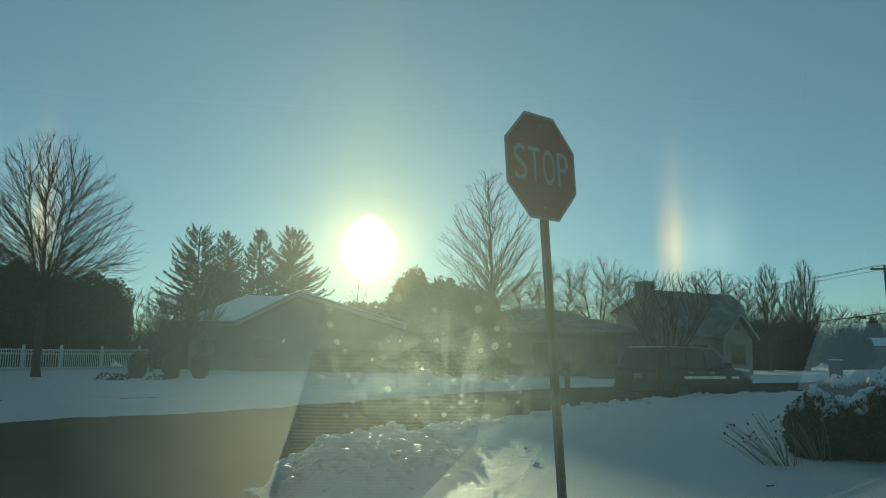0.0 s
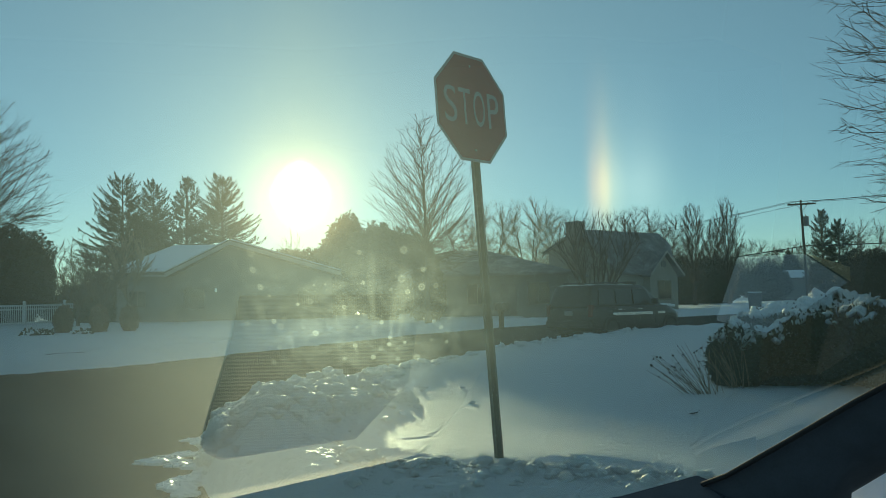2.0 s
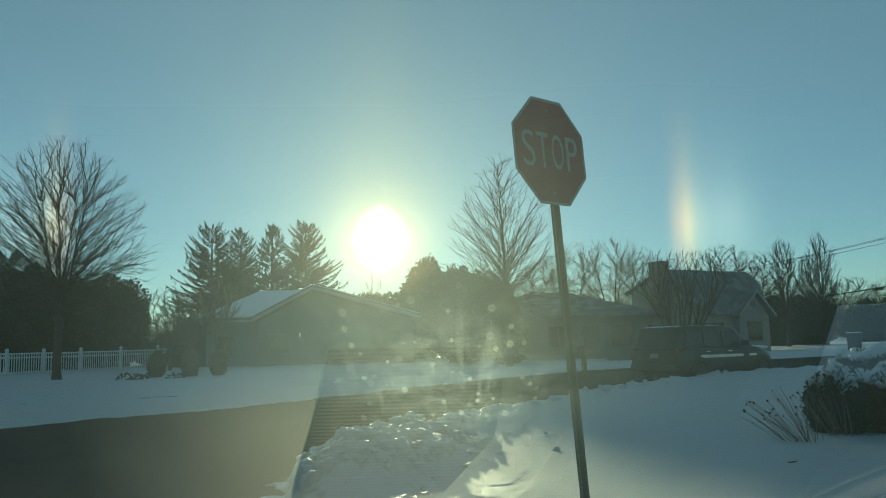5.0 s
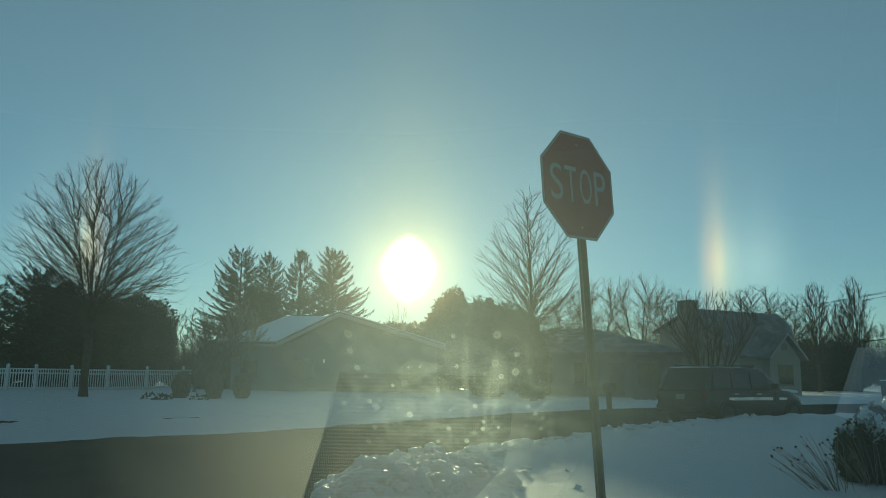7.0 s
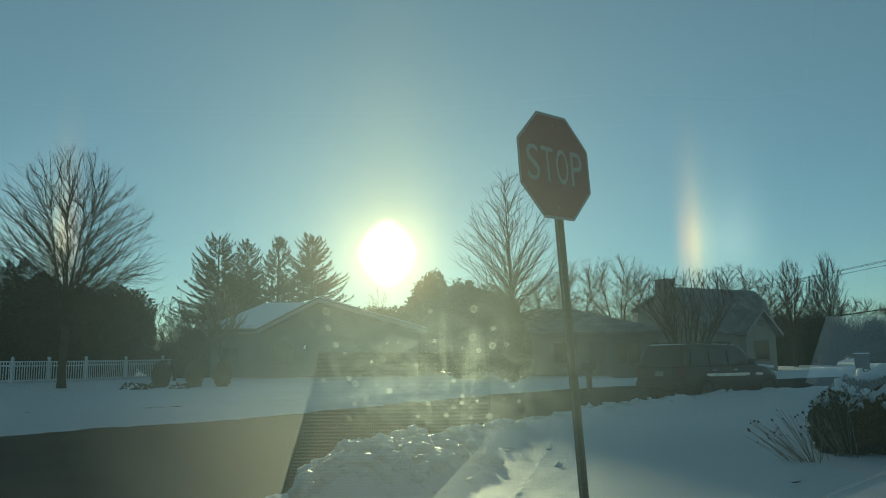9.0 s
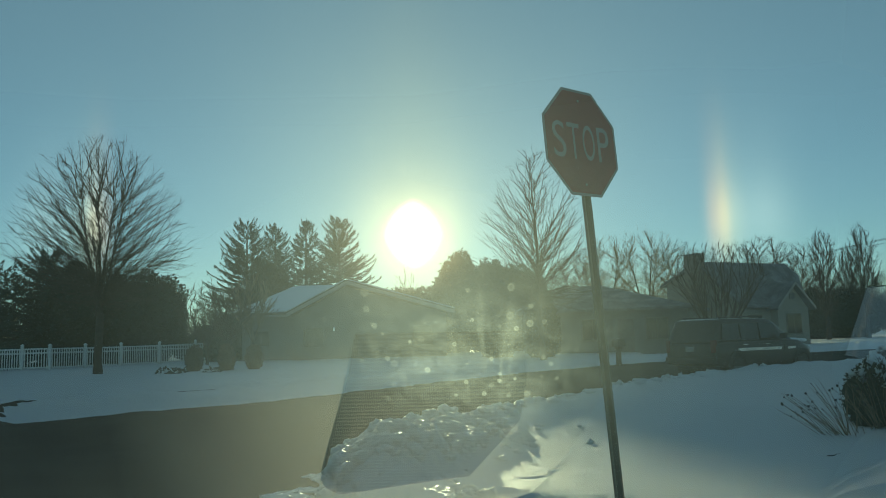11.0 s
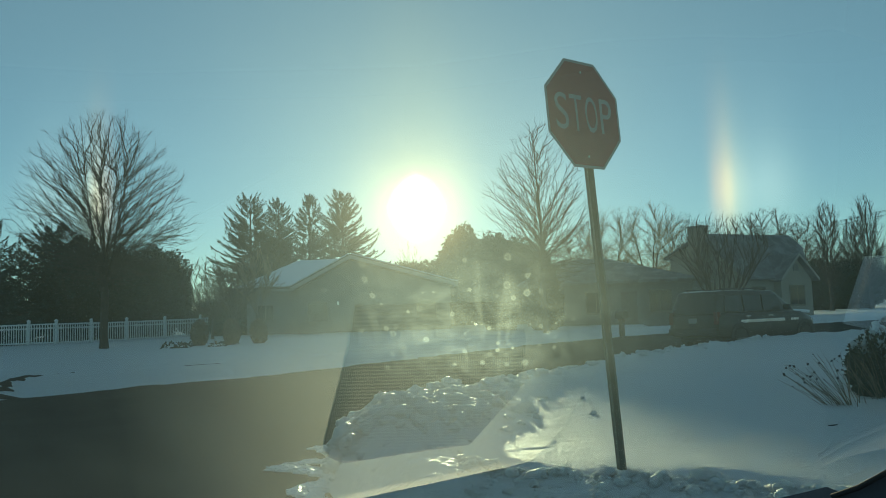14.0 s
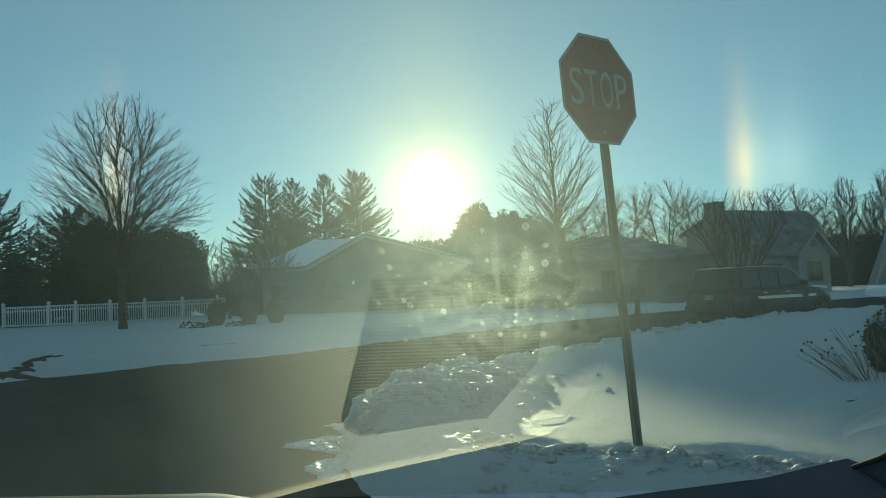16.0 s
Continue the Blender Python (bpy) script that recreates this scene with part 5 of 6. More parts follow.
# ---- picket fence ----
def picket_fence():
    pts = [polar(az, d) for az, d in ((-34.5, 50.5), (-31.9, 49.0), (-30.3, 48.3), (-28.2, 49.5), (-26.0, 50.5), (-23.55, 52.5), (-21.2, 54.5), (-19.2, 56.0))]
    z = height(pts[3].x, pts[3].y)
    root = thing("picket_fence", Matrix.Translation((pts[3].x, pts[3].y, z)), "white vinyl picket fence standing in snow", "fence")
    origin = root.matrix_world.translation.copy()
    H = 1.2
    post0 = picket0 = None
    for i, p in enumerate(pts):
        q = p - origin
        q.z = height(p.x, p.y) - z
        if post0 is None:
            bm = box((-0.065, -0.065, -0.1), (0.065, 0.065, H + 0.12), 0.008)
            add_box(bm, (-0.085, -0.085, H + 0.12), (0.085, 0.085, H + 0.15), 0.005)
            bmesh.ops.create_cone(bm, cap_ends=True, segments=4, radius1=0.11, radius2=0.01, depth=0.08, matrix=pose(0, 0, H + 0.19, 0, 0, 45))
            post0 = part("post", bm, VINYL, root)
            post0.matrix_local = Matrix.Translation(q)
        else:
            again(post0, root, Matrix.Translation(q))
        if i == len(pts) - 1:
            break
        nxt = pts[i + 1] - origin
        nxt.z = height(pts[i + 1].x, pts[i + 1].y) - z
        run = nxt - q
        yaw = math.degrees(math.atan2(run.y, run.x))
        for rz in (0.12, 0.92, 1.14):
            rail = part("rail", box((0, -0.025, rz - 0.04), (run.length, 0.025, rz + 0.04), 0.005), VINYL, root)
            rail.matrix_local = Matrix.Translation(q) @ pose(0, 0, 0, 0, 0, yaw)
        count = int(run.length / 0.14)
        for k in range(1, count):
            m = Matrix.Translation(q.lerp(nxt, k / count)) @ pose(0, 0, 0, 0, 0, yaw)
            if picket0 is None:
                picket0 = part("picket", box((-0.026, -0.011, 0.06), (0.026, 0.011, H - 0.02)), VINYL, root)
                picket0.matrix_local = m
            else:
                again(picket0, root, m)


picket_fence()

# ---- trees ----
bare_tree("bare_shade_tree", on_ground(-27.4, 38.0), 10.8, 2.9, 4.15, 5.1, 0.17, "tall leafless shade tree with an oval crown standing in snow", 3,
          tips=1500, drop=1.05, leaders=4, splay=0.22, low=2.6, shell=0.40, twig=0.0085, shoots=1.9, shoot_len=0.42, droop=0.3, pull=0.6, near_r=0.6, power=0.47)
bare_tree("bare_shade_tree", on_ground(3.66, 40.0), 11.4, 2.6, 3.5, 4.9, 0.15, "leafless tree with ascending limbs in front of a house", 9,
          tips=800, drop=1.2, leaders=1, low=2.0, shell=0.40, twig=0.0105, shoots=0.9, shoot_len=0.5, droop=0.1, top_pow=0.75, pull=0.6, near_r=0.6, power=0.46, lean=-0.25)
bare_tree("multi_stem_tree", on_ground(15.9, 44.0), 6.4, 0.9, 2.9, 4.8, 0.17, "leafless multi-stemmed ornamental tree", 22,
          tips=300, drop=1.7, leaders=8, splay=0.72, low=3.0, twig=0.0125, shoots=1.0, shoot_len=0.4, power=0.44)
for k, (az_, dist, rise_, w) in enumerate(((6.4, 84, 6.0, 3.8), (8.4, 76, 6.9, 4.2), (11.2, 78, 7.2, 4.8), (13.4, 84, 6.3, 4.2), (16.9, 90, 5.9, 4.4), (19.0, 84, 6.2, 4.4),
                                             (20.9, 92, 5.6, 3.8), (26.6, 120, 3.6, 4.6), (29.0, 128, 3.4, 4.4), (33.4, 110, 4.6, 4.6))):
    tall = dist * math.tan(radians(rise_)) + 1.5
    bare_tree("bare_tree", on_ground(az_, dist), tall, 2.2, w, tall * 0.6, 0.24, "leafless tree with a round crown far behind the houses", 30 + k,
              tips=640, drop=0.85, leaders=3, splay=0.42, low=2.4, shell=0.42, twig=0.0125, shoots=1.6, shoot_len=0.6, power=0.47, near_r=1.0, pull=0.7, mat=TWIG_PALE if k in (1, 2) else TWIG)
for k, (az_, dist, tall) in enumerate(((22.7, 80, 10.2), (25.0, 86, 11.4), (24.1, 92, 9.6))):
    bare_tree("columnar_pear_tree", on_ground(az_, dist), tall, 1.9, 1.9, 5.6, 0.19, "narrow leafless columnar tree with upright limbs", 50 + k,
              tips=520, drop=2.0, leaders=3, splay=0.3, low=2.0, twig=0.0145, shoots=1.7, shoot_len=0.7, power=0.40)
for k, (az_, dist, tall, w) in enumerate(((-20.4, 46, 4.9, 2.0), (-18.9, 44, 4.5, 1.9))):
    bare_tree("ornamental_tree", on_ground(az_, dist), tall, 1.0, w, 3.0, 0.09, "small crooked leafless ornamental tree", 60 + k,
              tips=260, drop=0.8, leaders=4, splay=0.6, low=1.4, twig=0.013, shoots=1.8, shoot_len=0.4, power=0.42)
bare_tree("frosted_shrub", on_ground(-17.3, 44.5), 4.9, 1.2, 1.5, 3.4, 0.06, "pale twiggy leafless shrub beside the house", 66,
          tips=300, drop=1.2, leaders=5, splay=0.6, low=2.4, twig=0.013, shoots=3.0, shoot_len=0.35, mat=TWIG_PALE, power=0.40)
bare_tree("bare_shade_tree", on_ground(42.4, 19.0), 12.0, 2.2, 3.9, 6.2, 0.2, "large leafless tree with arching limbs", 71,
          tips=1500, drop=0.5, leaders=1, low=1.2, shell=0.33, twig=0.0072, shoots=2.2, shoot_len=0.4, droop=0.3, pull=0.5, power=0.44)
bare_tree("bare_tree", on_ground(-6.3, 58), 6.4, 2.0, 1.4, 4.4, 0.07, "slender leafless tree beside the house", 73, tips=90, drop=1.8, twig=0.012, shoots=1.5)

SPRUCES = ((-17.7, 70, 11.9, 4.9, "tall dark spruce behind the house"), (-15.7, 72, 11.8, 3.7, "tall dark spruce behind the house"),
           (-13.5, 70, 12.0, 3.2, "narrow dark spruce behind the house"), (-11.1, 71, 12.3, 5.1, "broad dark spruce behind the house"),
           (-34.9, 54, 8.2, 4.0, "dark spruce beyond the picket fence"),
           (-30.6, 57, 7.6, 4.4, "tall dark layered conifer behind the picket fence"), (-32.4, 58, 5.6, 3.8, "dark layered conifer behind the picket fence"),
           (30.9, 98, 10.4, 2.6, "tall ragged conifer beside the utility pole"), (31.9, 96, 8.9, 3.8, "tall dark conifer beyond the street"))
for k, (az_, dist, tall, w, lab) in enumerate(SPRUCES):
    spruce(on_ground(az_, dist), tall, w, 80 + k, lab)

# dense evergreens
# hedge at -7.2, conifers at -0.4, 0.65 added, -5.4, 1.8 enlarged, to block sun
for k, (az_, dist, rx, ry, rz, pointed, lab) in enumerate((
        (-29.2, 56, 2.6, 2.0, 3.45, 0.5, "feathery dark evergreen behind the picket fence"), (-26.6, 57, 2.8, 2.0, 3.0, 0.15, "broad dark evergreen behind the picket fence"), (-24.2, 58, 2.7, 2.0, 3.2, 0.1, "broad rounded dark evergreen behind the picket fence"),
        (-33.6, 60, 1.8, 1.8, 2.0, 0.4, "low dark evergreen beyond the fence"), (-20.9, 57.5, 1.9, 1.2, 0.9, 0.1, "low dark evergreen behind the end of the fence"), (-19.2, 52.5, 1.3, 1.0, 0.8, 0.1, "low dark evergreen beside the house"),
        (-16.2, 66, 2.3, 2.0, 4.0, 0.35, "dense dark evergreen in front of the spruces"),
        (-2.3, 60, 2.5, 2.0, 4.0, 0.35, "tall conifer against the low sun"), (-0.4, 59, 1.8, 1.6, 3.4, 0.45, "dark conifer added between the houses to block the sun"), (-3.3, 59, 1.5, 1.6, 2.6, 0.4, "dark conifer beside the house"),
        (-7.2, 66, 3.6, 1.8, 2.65, 0.1, "evergreen hedge added behind the house to block the sun"), (-4.4, 62, 1.7, 1.7, 2.2, 0.3, "dark rounded evergreen beside the house"), (-5.4, 64, 3.6, 1.6, 2.75, 0.05, "dark evergreen behind the house, widened to block the sun"),
        (1.8, 60, 2.5, 2.0, 3.35, 0.3, "dark evergreen between the houses, raised to block the sun"), (-19.6, 64, 3.0, 1.8, 1.25, 0.2, "low dark evergreen behind the ornamental trees"),
        (0.65, 56, 1.6, 1.5, 3.2, 0.4, "dark conifer added between the houses to block the sun"), (0.35, 44, 1.15, 1.15, 2.75, 0.75, "conical evergreen beside the house"), (3.6, 42.5, 1.1, 1.1, 2.3, 0.8, "conical evergreen at the foot of a bare tree"),
        (23.9, 92, 4.2, 3.0, 2.6, 0.2, "dark evergreen screen beyond the street"), (21.9, 86, 2.2, 2.0, 2.5, 0.3, "dark evergreen beside the house"),
        (33.6, 90, 4.0, 3.0, 2.7, 0.2, "dark evergreen hedge beyond the street"), (36.0, 90, 3.6, 3.0, 3.0, 0.3, "dark evergreen hedge beyond the street"),
        (27.4, 112, 3.5, 3.0, 2.6, 0.3, "dark evergreen in the far distance"), (28.9, 124, 2.0, 2.0, 3.6, 0.6, "pointed dark conifer in the distance"))):
    leafy(on_ground(az_, dist, 0.1), (rx, ry, rz), 100 + k, "evergreen_tree", lab, CEDAR, int(4200 + 620 * rx * rz), 0.22, pointed, group="evergreens", category="tree", core=0.9)

# far belt of woods closing the view
def far_woods():
    rnd = random.Random(7)
    verts, faces = [], []
    for k in range(1100):
        az_ = rnd.uniform(-60, 62)
        dist = rnd.uniform(150, 260)
        p = polar(az_, dist)
        p.z = height(p.x, p.y)
        h = rnd.uniform(5.0, 11.0)
        for _ in range(34):
            a = rnd.uniform(0, 6.28)
            q = p + Vector((math.cos(a), math.sin(a), 0)) * rnd.uniform(0, 0.6) + Vector((0, 0, h * rnd.uniform(0, 0.45)))
            d = Vector((math.cos(a) * 0.6, math.sin(a) * 0.6, 1)).normalized()
            s = Vector((math.cos(a + 1.57), math.sin(a + 1.57), 0)) * rnd.uniform(0.03, 0.11)
            i = len(verts)
            verts.extend((q - s, q + s, q + d * h * rnd.uniform(0.6, 1.0)))
            faces.append((i, i + 1, i + 2))
    ob = mesh_ob("far_woods", verts, faces, TWIG)
    tagged(ob, "distant belt of leafless winter woods", "woods", kind="stuff")


far_woods()

# clipped shrubs by the house and evergreen shrubs near the sign
for k, az_ in enumerate((-21.25, -19.1, -17.2)):
    leafy(on_ground(az_, 36.0 - 0.6 * (k == 1)), (0.35, 0.35, 0.57), 140 + k, "clipped_shrub", "clipped brown barrel-shaped shrub in snow", RUSSET, 1500, 0.09, 0.0, group="clipped shrubs")
for k, (az_, dist, r, lab) in enumerate(((-22.9, 33.5, 0.3, ""), (-22.3, 33.6, 0.22, ""), (-20.0, 33.6, 0.2, ""))):
    leafy(on_ground(az_, dist), (r * 1.6, r, r * 0.4), 150 + k, "low_plant", "low frosted plant poking out of snow", YEW, 70, 0.13, group="low plants", core=0.4)
SHRUBS = ((27.2, 11.7, 0.7, 0.7, 0.38, 0.02), (30.2, 12.0, 1.0, 0.9, 0.46, -0.08), (33.6, 11.9, 1.1, 1.0, 0.52, -0.15), (37.6, 11.7, 1.2, 1.0, 0.56, -0.2), (42.0, 11.5, 1.3, 1.1, 0.58, -0.1),
          (28.6, 13.4, 1.0, 0.8, 0.50, 0.16), (31.6, 13.8, 1.1, 0.9, 0.60, 0.1), (35.2, 14.0, 1.1, 0.9, 0.60, -0.2), (38.6, 14.2, 1.2, 1.0, 0.80, -0.25))
for k, (az_, dist, rx, ry, rz, sn) in enumerate(SHRUBS):
    leafy(on_ground(az_, dist, 0.05), (rx, ry, rz), 160 + k, "evergreen_shrub", "spreading evergreen shrub weighed down with snow", YEW, 12000, 0.075, 0.1, snow=sn, group="snowy shrubs", spiky=0.5)
stalks(on_ground(23.3, 10.1), 170, 46, 0.74, 0.75)
stalks(on_ground(25.0, 10.7), 171, 24, 0.74, 0.6)
leafy(on_ground(25.3, 11.1, 0.05), (0.36, 0.3, 0.42), 172, "juniper_shrub", "small spiky juniper with snow on its tip", YEW, 2200, 0.085, 0.3, snow=0.25, spiky=0.9)


# a withered leaf lying on the snow
def fallen_leaf(x, y):
    root = thing("fallen_leaf", pose(x, y, height(x, y) + 0.008, 0, 0, 25), "curled dark dead leaf on the snow", "leaf")
    verts, faces = [], []
    for i in range(7):
        f = i / 6
        w = 0.016 * math.sin(math.pi * min(f * 0.95 + 0.04, 1.0)) + 0.002
        for j, side_ in enumerate((-1, 0, 1)):
            verts.append((-0.06 + 0.12 * f, side_ * w, 0.006 * abs(side_) + 0.006 * (f - 0.5) ** 2 * 4))
    for i in range(6):
        for j in (0, 1):
            k = i * 3 + j
            faces.append((k, k + 1, k + 4, k + 3))
    blade = mesh_ob("blade", verts, faces, SEED, root)
    blade.modifiers.new("thickness", "SOLIDIFY").thickness = 0.003
    stem = Tubes()
    stem.add([Vector((0.06, 0, 0.02)), Vector((0.09, 0.01, 0.022)), Vector((0.12, 0.012, 0.012))], [0.002, 0.0017, 0.0015], 5)
    stem.ob("stem", BARK, root)


fallen_leaf(3.16, 7.69)


# ---- street furniture ----
def mailbox():
    p = on_ground(9.0, 36.5, 0.05)
    root = thing("mailbox", pose(p.x, p.y, p.z, 0, 0, 30), "dark mailbox on a wooden post beside the street", "mailbox")
    part("post", box((-0.09, -0.09, 0), (0.09, 0.09, 1.0), 0.01), WOOD_POLE, root)
    part("arm", box((-0.04, -0.3, 0.85), (0.04, 0.2, 0.95), 0.01), WOOD_POLE, root)
    outline = [(-0.19, 0), (0.19, 0)] + [(0.19 * math.cos(a * math.pi / 8), 0.2 + 0.17 * math.sin(a * math.pi / 8)) for a in range(9)]
    bx = part("box", prism([(x, z + 0.95) for x, z in outline], -0.32, 0.22), PLASTIC, root)
    part("flag", box((0.19, -0.1, 1.15), (0.205, 0.02, 1.31)), RED, bx)


def bin_with_snow(az_, dist, w, h, lab):
    p = on_ground(az_, dist, 0.04)
    root = thing("wheeled_bin", pose(p.x, p.y, p.z, 0, 0, -30), lab, "bin", "bins")
    part("body", prism([(-w * 0.42, 0.05), (w * 0.42, 0.05), (w * 0.5, h), (-w * 0.5, h)], -w * 0.45, w * 0.45), BIN, root)
    part("lid", box((-w * 0.53, -w * 0.5, h), (w * 0.53, w * 0.5, h + 0.06), 0.02), BIN, root)
    part("snow_cap", box((-w * 0.5, -w * 0.47, h + 0.062), (w * 0.5, w * 0.47, h + 0.14), 0.035), SNOW_PILE, root)
    for s in (-1, 1):
        hub = part("wheel", cyl(0.1, 0.1, -0.03, 0.03, 14, pose(s * w * 0.4, w * 0.42, 0.1, 0, 90, 0)), RUBBER, root)


def utility_pole():
    p = on_ground(29.9, 78.0, 0.1)
    root = thing("utility_pole", pose(p.x, p.y, p.z, 0, -1.6, 0), "weathered wooden utility pole with crossarm and transformer", "utility pole")
    part("pole", cyl(0.14, 0.09, 0, 9.6, 14), WOOD_POLE, root, smooth=True)
    part("crossarm", box((-1.25, -0.06, 9.15), (1.25, 0.06, 9.3), 0.01, pose(0, -0.14, 0, 0, 0, -10)), WOOD_POLE, root)
    for x in (-1.1, -0.6, 0.6, 1.1):
        part("insulator", cyl(0.05, 0.03, 9.3, 9.45, 10, pose(x, -0.14, 0)), GREY_METAL, root)
    for s in (-1, 1):
        part("brace", box((-0.02, -0.02, 0), (0.02, 0.02, 0.85), 0, pose(0, -0.16, 8.6, 0, s * 42, 0)), GREY_METAL, root)
    can = part("transformer", cyl(0.24, 0.24, 7.2, 8.1, 16, pose(0.32, -0.1, 0)), GREY_METAL, root, smooth=False)
    part("bushing", cyl(0.04, 0.03, 8.1, 8.3, 8, pose(0.3, -0.1, 0)), GREY_METAL, can)
    return p


def cable(name, a, b, sag, r, lab):
    t = Tubes()
    pts = [a.lerp(b, i / 24) - Vector((0, 0, sag * 4 * (i / 24) * (1 - i / 24))) for i in range(25)]
    t.add(pts, [r] * 25, 5)
    ob = t.ob(name, CABLE, None)
    tagged(ob, lab, "cable", "overhead cables")


mailbox()
bin_with_snow(26.6, 62.0, 0.95, 1.2, "dark wheeled bin with snow on its lid")
pole_foot = utility_pole()
left_far, right_near = polar(8.0, 150.0), polar(47.0, 74.0)
for x, z in ((-1.1, 9.6), (-0.6, 9.6), (1.1, 9.6)):
    top = pole_foot + Vector((x - 0.2, -0.14, z - 0.15))
    cable("power_line", top, left_far + Vector((x, 0, 11.0)), 1.2, 0.018, "thin black overhead power line")
    cable("power_line", top, right_near + Vector((x, 0, 10.6)), 0.5, 0.018, "thin black overhead power line")
cable("telephone_cable", pole_foot + Vector((-0.1, -0.1, 5.4)), left_far + Vector((0, 0, 5.5)), 1.0, 0.05, "thick black overhead telephone cable")
splice = pole_foot.lerp(left_far, 0.04) + Vector((0, 0, 5.16))
box_ob = part("splice_case", box((-0.45, -0.12, -0.13), (0.45, 0.12, 0.13), 0.05), CABLE)
box_ob.matrix_world = Matrix.Translation(splice) @ pose(0, 0, 0, 0, 0, 30)
tagged(box_ob, "black splice case hung on the telephone cable", "cable box")
cable("telephone_cable", pole_foot + Vector((-0.1, -0.1, 5.4)), right_near + Vector((0, 0, 6.0)), 0.3, 0.05, "thick black overhead telephone cable")


# ---- the car from which one looks out ----
def car_interior():
    root = thing("minivan_interior", Matrix.Identity(4), "dark car interior with windscreen, dashboard and pillar", "car interior")

    def at(az_, el_, d):
        a, e = radians(az_), radians(el_)
        return Vector((d * math.sin(a), d * math.cos(a), 1.4 + d * math.tan(e)))

    # pillar trim: from the corner of the windscreen up and back, with a small window cut out behind it
    inner = [at(22.9, -12.7, 1.15), at(24.5, -12.05, 1.13), at(28.5, -9.6, 1.09), at(32.5, -7.0, 1.06), at(34.3, -5.9, 1.05), at(39.0, -2.9, 1.02), at(46.0, 3.6, 0.98), at(58.0, 15.6, 0.92)]
    outer = [at(22.9, -17.0, 1.2), at(26.5, -16.8, 1.2), at(31.6, -16.0, 1.2), at(32.0, -12.7, 1.2), at(34.0, -11.3, 1.16), at(39.0, -8.2, 1.12), at(46.0, -2.6, 1.08), at(58.0, 8.4, 1.0)]
    bm = bmesh.new()
    rows = []
    for a, b in zip(inner, outer):
        away = a.cross(b).normalized() * 0.0 + Vector((a.x, a.y, 0)).normalized()
        ring = [a, a.lerp(b, 0.05) - away * 0.012, a.lerp(b, 0.5) - away * 0.05, a.lerp(b, 0.9) - away * 0.03, b, b + away * 0.05, a + away * 0.004]
        rows.append([bm.verts.new(v) for v in ring])
    for a, b in zip(rows, rows[1:]):
        for i in range(len(a)):
            j = (i + 1) % len(a)
            bm.faces.new((a[i], a[j], b[j], b[i]))
    bm.faces.new(rows[0])
    bm.faces.new(rows[-1][::-1])
    part("pillar_trim", bm, TRIM_DARK, root, "charcoal pillar trim", smooth=True)
    seal = Tubes()
    seal.add([p - Vector((p.x, p.y, 0)).normalized() * 0.012 for p in inner], [0.0035] * len(inner), 8)
    seal.ob("rubber_seal", RUBBER, root)
    # dashboard: a long rounded slab below the glass
    line = [(-1.05, 1.02, 1.04), (-0.6, 1.07, 1.05), (-0.1, 1.085, 1.062), (0.2, 1.06, 1.107), (0.34, 1.06, 1.122), (0.452, 1.068, 1.144), (0.56, 1.06, 1.10)]
    bm = bmesh.new()
    rows = []
    for x, y, z in line:
        prof = [(y + 0.05, z - 0.06), (y + 0.02, z), (y - 0.12, z - 0.022), (y - 0.45, z - 0.04), (y - 0.53, z - 0.07), (y - 0.56, z - 0.3), (y + 0.05, z - 0.3)]
        rows.append([bm.verts.new((x, yy, zz)) for yy, zz in prof])
    for a, b in zip(rows, rows[1:]):
        for i in range(len(a)):
            j = (i + 1) % len(a)
            bm.faces.new((a[i], a[j], b[j], b[i]))
    bm.faces.new(rows[0])
    bm.faces.new(rows[-1][::-1])
    part("dashboard", bm, TRIM_DARK, root, "dark dashboard top", smooth=False)
    # padded top that slopes down to the glass, with a loudspeaker grille; both show again in the glass
    def pad_z(x, y):
        slope = 0.21 * min(max((x + 0.46) / 0.22, 0.0), 1.0)
        back = max(0.92 - y, 0.0)
        return 1.085 - slope * (y - 1.09) - 1.9 * back * back - 2.0 * max(x - 0.02, 0.0) ** 2

    verts, faces = [], []
    cols, deep = 46, 30
    for i in range(cols):
        x = -1.0 + 1.19 * i / (cols - 1)
        far = 1.094 - 0.246 * min(max(x, -0.45), 0.2)
        for k in range(deep):
            y = far - (far - 0.55) * (k / (deep - 1)) ** 1.1
            verts.append((x, y, pad_z(x, y)))
        verts.extend(((x, 0.55, 0.9), (x, far, 0.9)))
    ring = deep + 2
    for i in range(cols - 1):
        for k in range(ring):
            k2 = (k + 1) % ring
            faces.append((i * ring + k, i * ring + k2, (i + 1) * ring + k2, (i + 1) * ring + k))
    faces.append(tuple(range(ring)))
    faces.append(tuple(range((cols - 1) * ring, cols * ring))[::-1])
    # the pad's sunlit patch is in its colour, which darkens outwards
    pad = mesh_ob("dashboard_pad", verts, faces, DASH_PAD, root, "tan dashboard pad with its sunlit area painted in", smooth=True)
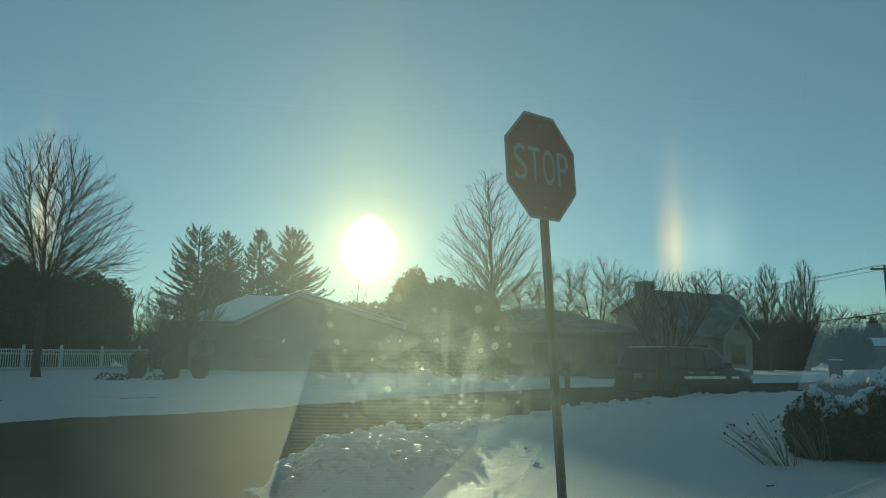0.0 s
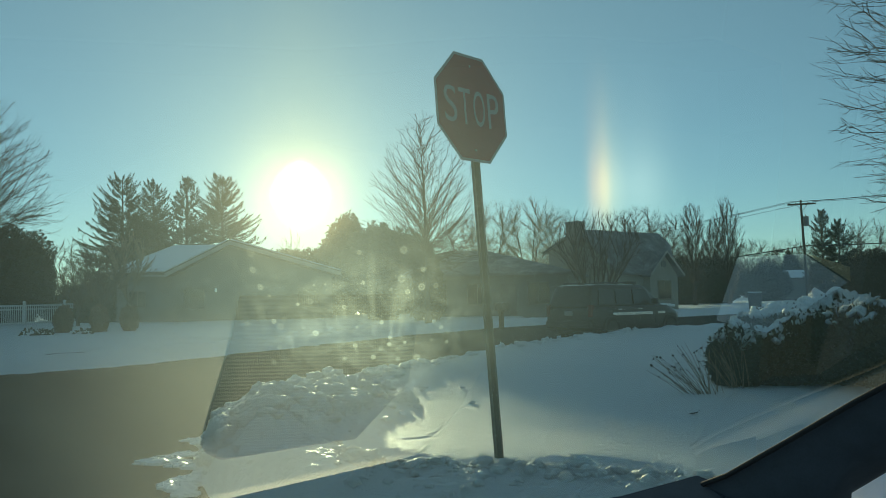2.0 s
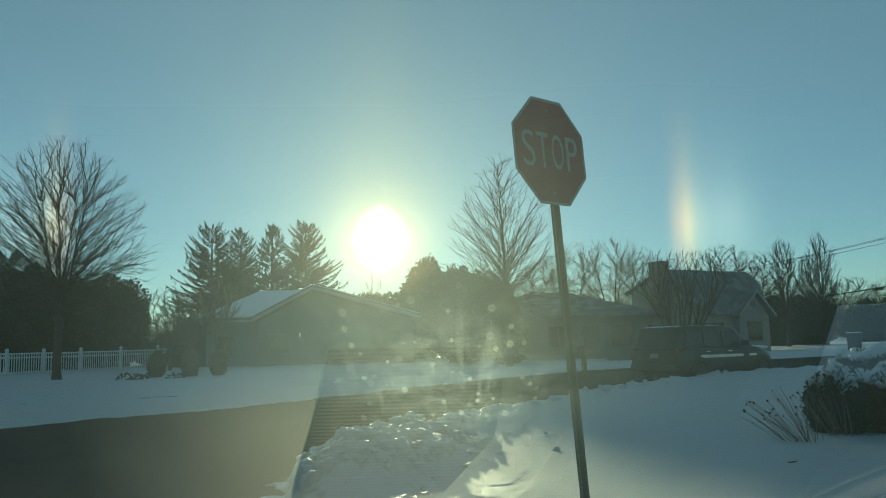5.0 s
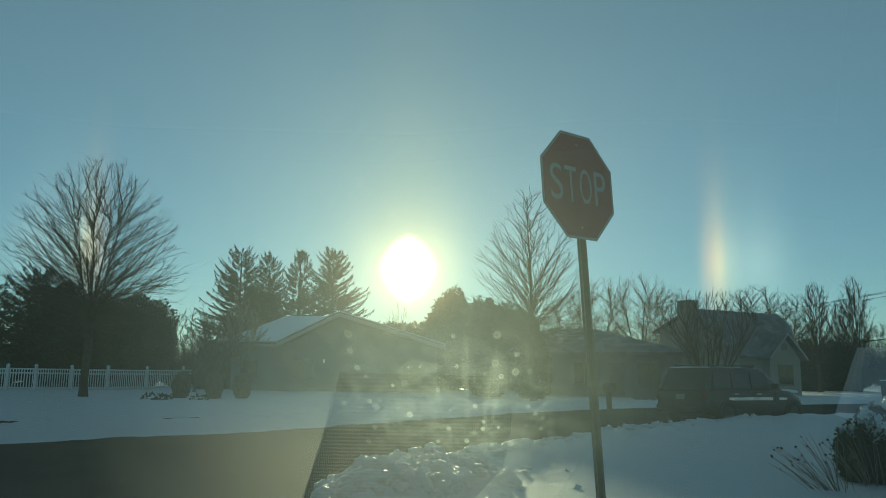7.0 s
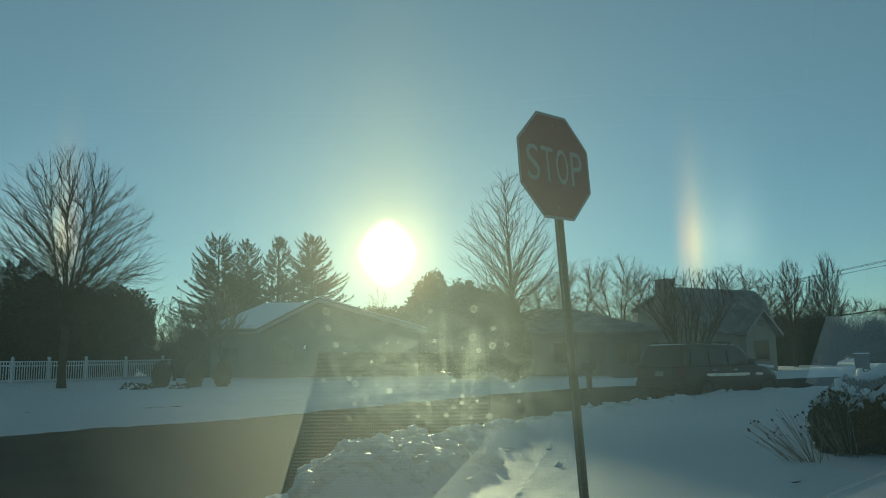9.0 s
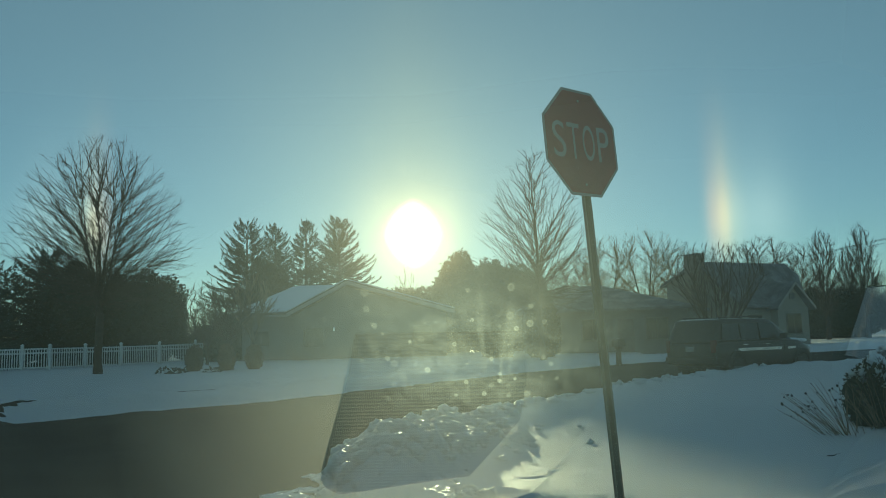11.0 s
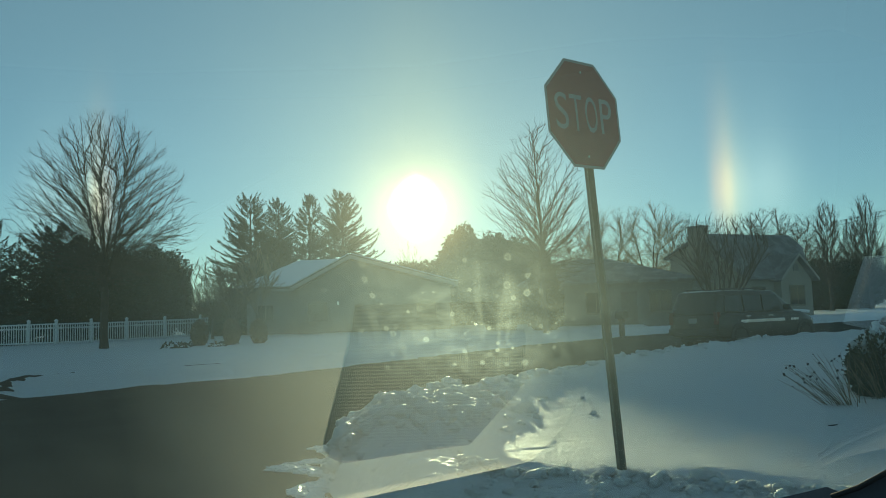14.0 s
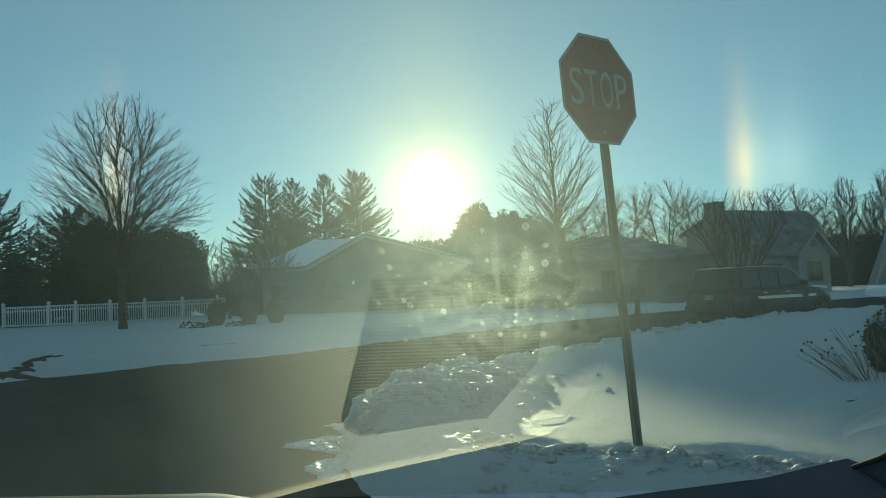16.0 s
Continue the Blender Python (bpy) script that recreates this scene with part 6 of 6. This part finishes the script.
    left = [(-0.215, 1.072), (-0.234, 1.060), (-0.240, 1.044), (-0.222, 0.99), (-0.204, 0.94), (-0.18, 0.869), (-0.165, 0.80)]
    right = [(-0.20, 1.070), (-0.10, 1.054), (-0.027, 1.043), (0.009, 0.997), (0.046, 0.95), (0.056, 0.88), (0.05, 0.80)]
    verts, faces = [], []
    for seg in range(len(left) - 1):
        for k in range(4):
            f = k / 4
            a, b = Vector(left[seg]).lerp(Vector(left[seg + 1]), f), Vector(right[seg]).lerp(Vector(right[seg + 1]), f)
            for e in range(9):
                p = a.lerp(b, e / 8)
                verts.append((p.x, p.y, pad_z(p.x, p.y) + 0.003))
    for r in range(len(verts) // 9 - 1):
        for c in range(8):
            k = r * 9 + c
            faces.append((k, k + 1, k + 10, k + 9))
    part_ob = mesh_ob("speaker_grille", verts, faces, GRILLE, pad, "dark perforated loudspeaker grille", smooth=True)
    rim = part_ob.modifiers.new("thickness", "SOLIDIFY")
    rim.thickness = -0.004
    # added card and tan strip, unseen themselves, for a pale reflection in the glass
    sheet = [(0.465, 0.865), (0.485, 0.776), (0.577, 0.773), (0.644, 0.814), (0.538, 0.885)]
    reflector = part("paper_sheet", prism(sheet, 1.124, 1.1255, axis="z"), REFLECTION_BLUE, root, "pale blue card added to make a windscreen reflection")
    part("paper_fold", prism([(0.577, 0.771), (0.646, 0.812), (0.642, 0.792)], 1.126, 1.128, axis="z"), REFLECTION_TAN, reflector, "tan strip added to edge that reflection")
    # windscreen glass, its face towards the cabin
    verts, faces = [], []
    for f in np.linspace(0, 1, 9):
        y, z = 1.14 + 0.04 - 1.25 * f, 1.11 - 0.028 + 1.25 * f * 0.574 / 0.819
        verts.extend((x, y, z) for x in np.linspace(-1.05, 0.66, 13))
    for r in range(8):
        for c in range(12):
            k = r * 13 + c
            faces.append((k, k + 1, k + 14, k + 13))
    glass = mesh_ob("windscreen", verts, faces, WINDSCREEN, root, "green-tinted windscreen with a film of road salt")
    glass.visible_shadow = False
    # door panel below the small window
    part("door_panel", box((0.66, -0.6, 0.6), (0.72, 1.2, 1.06), 0.02), TRIM_DARK, root)
    return root


car_interior()
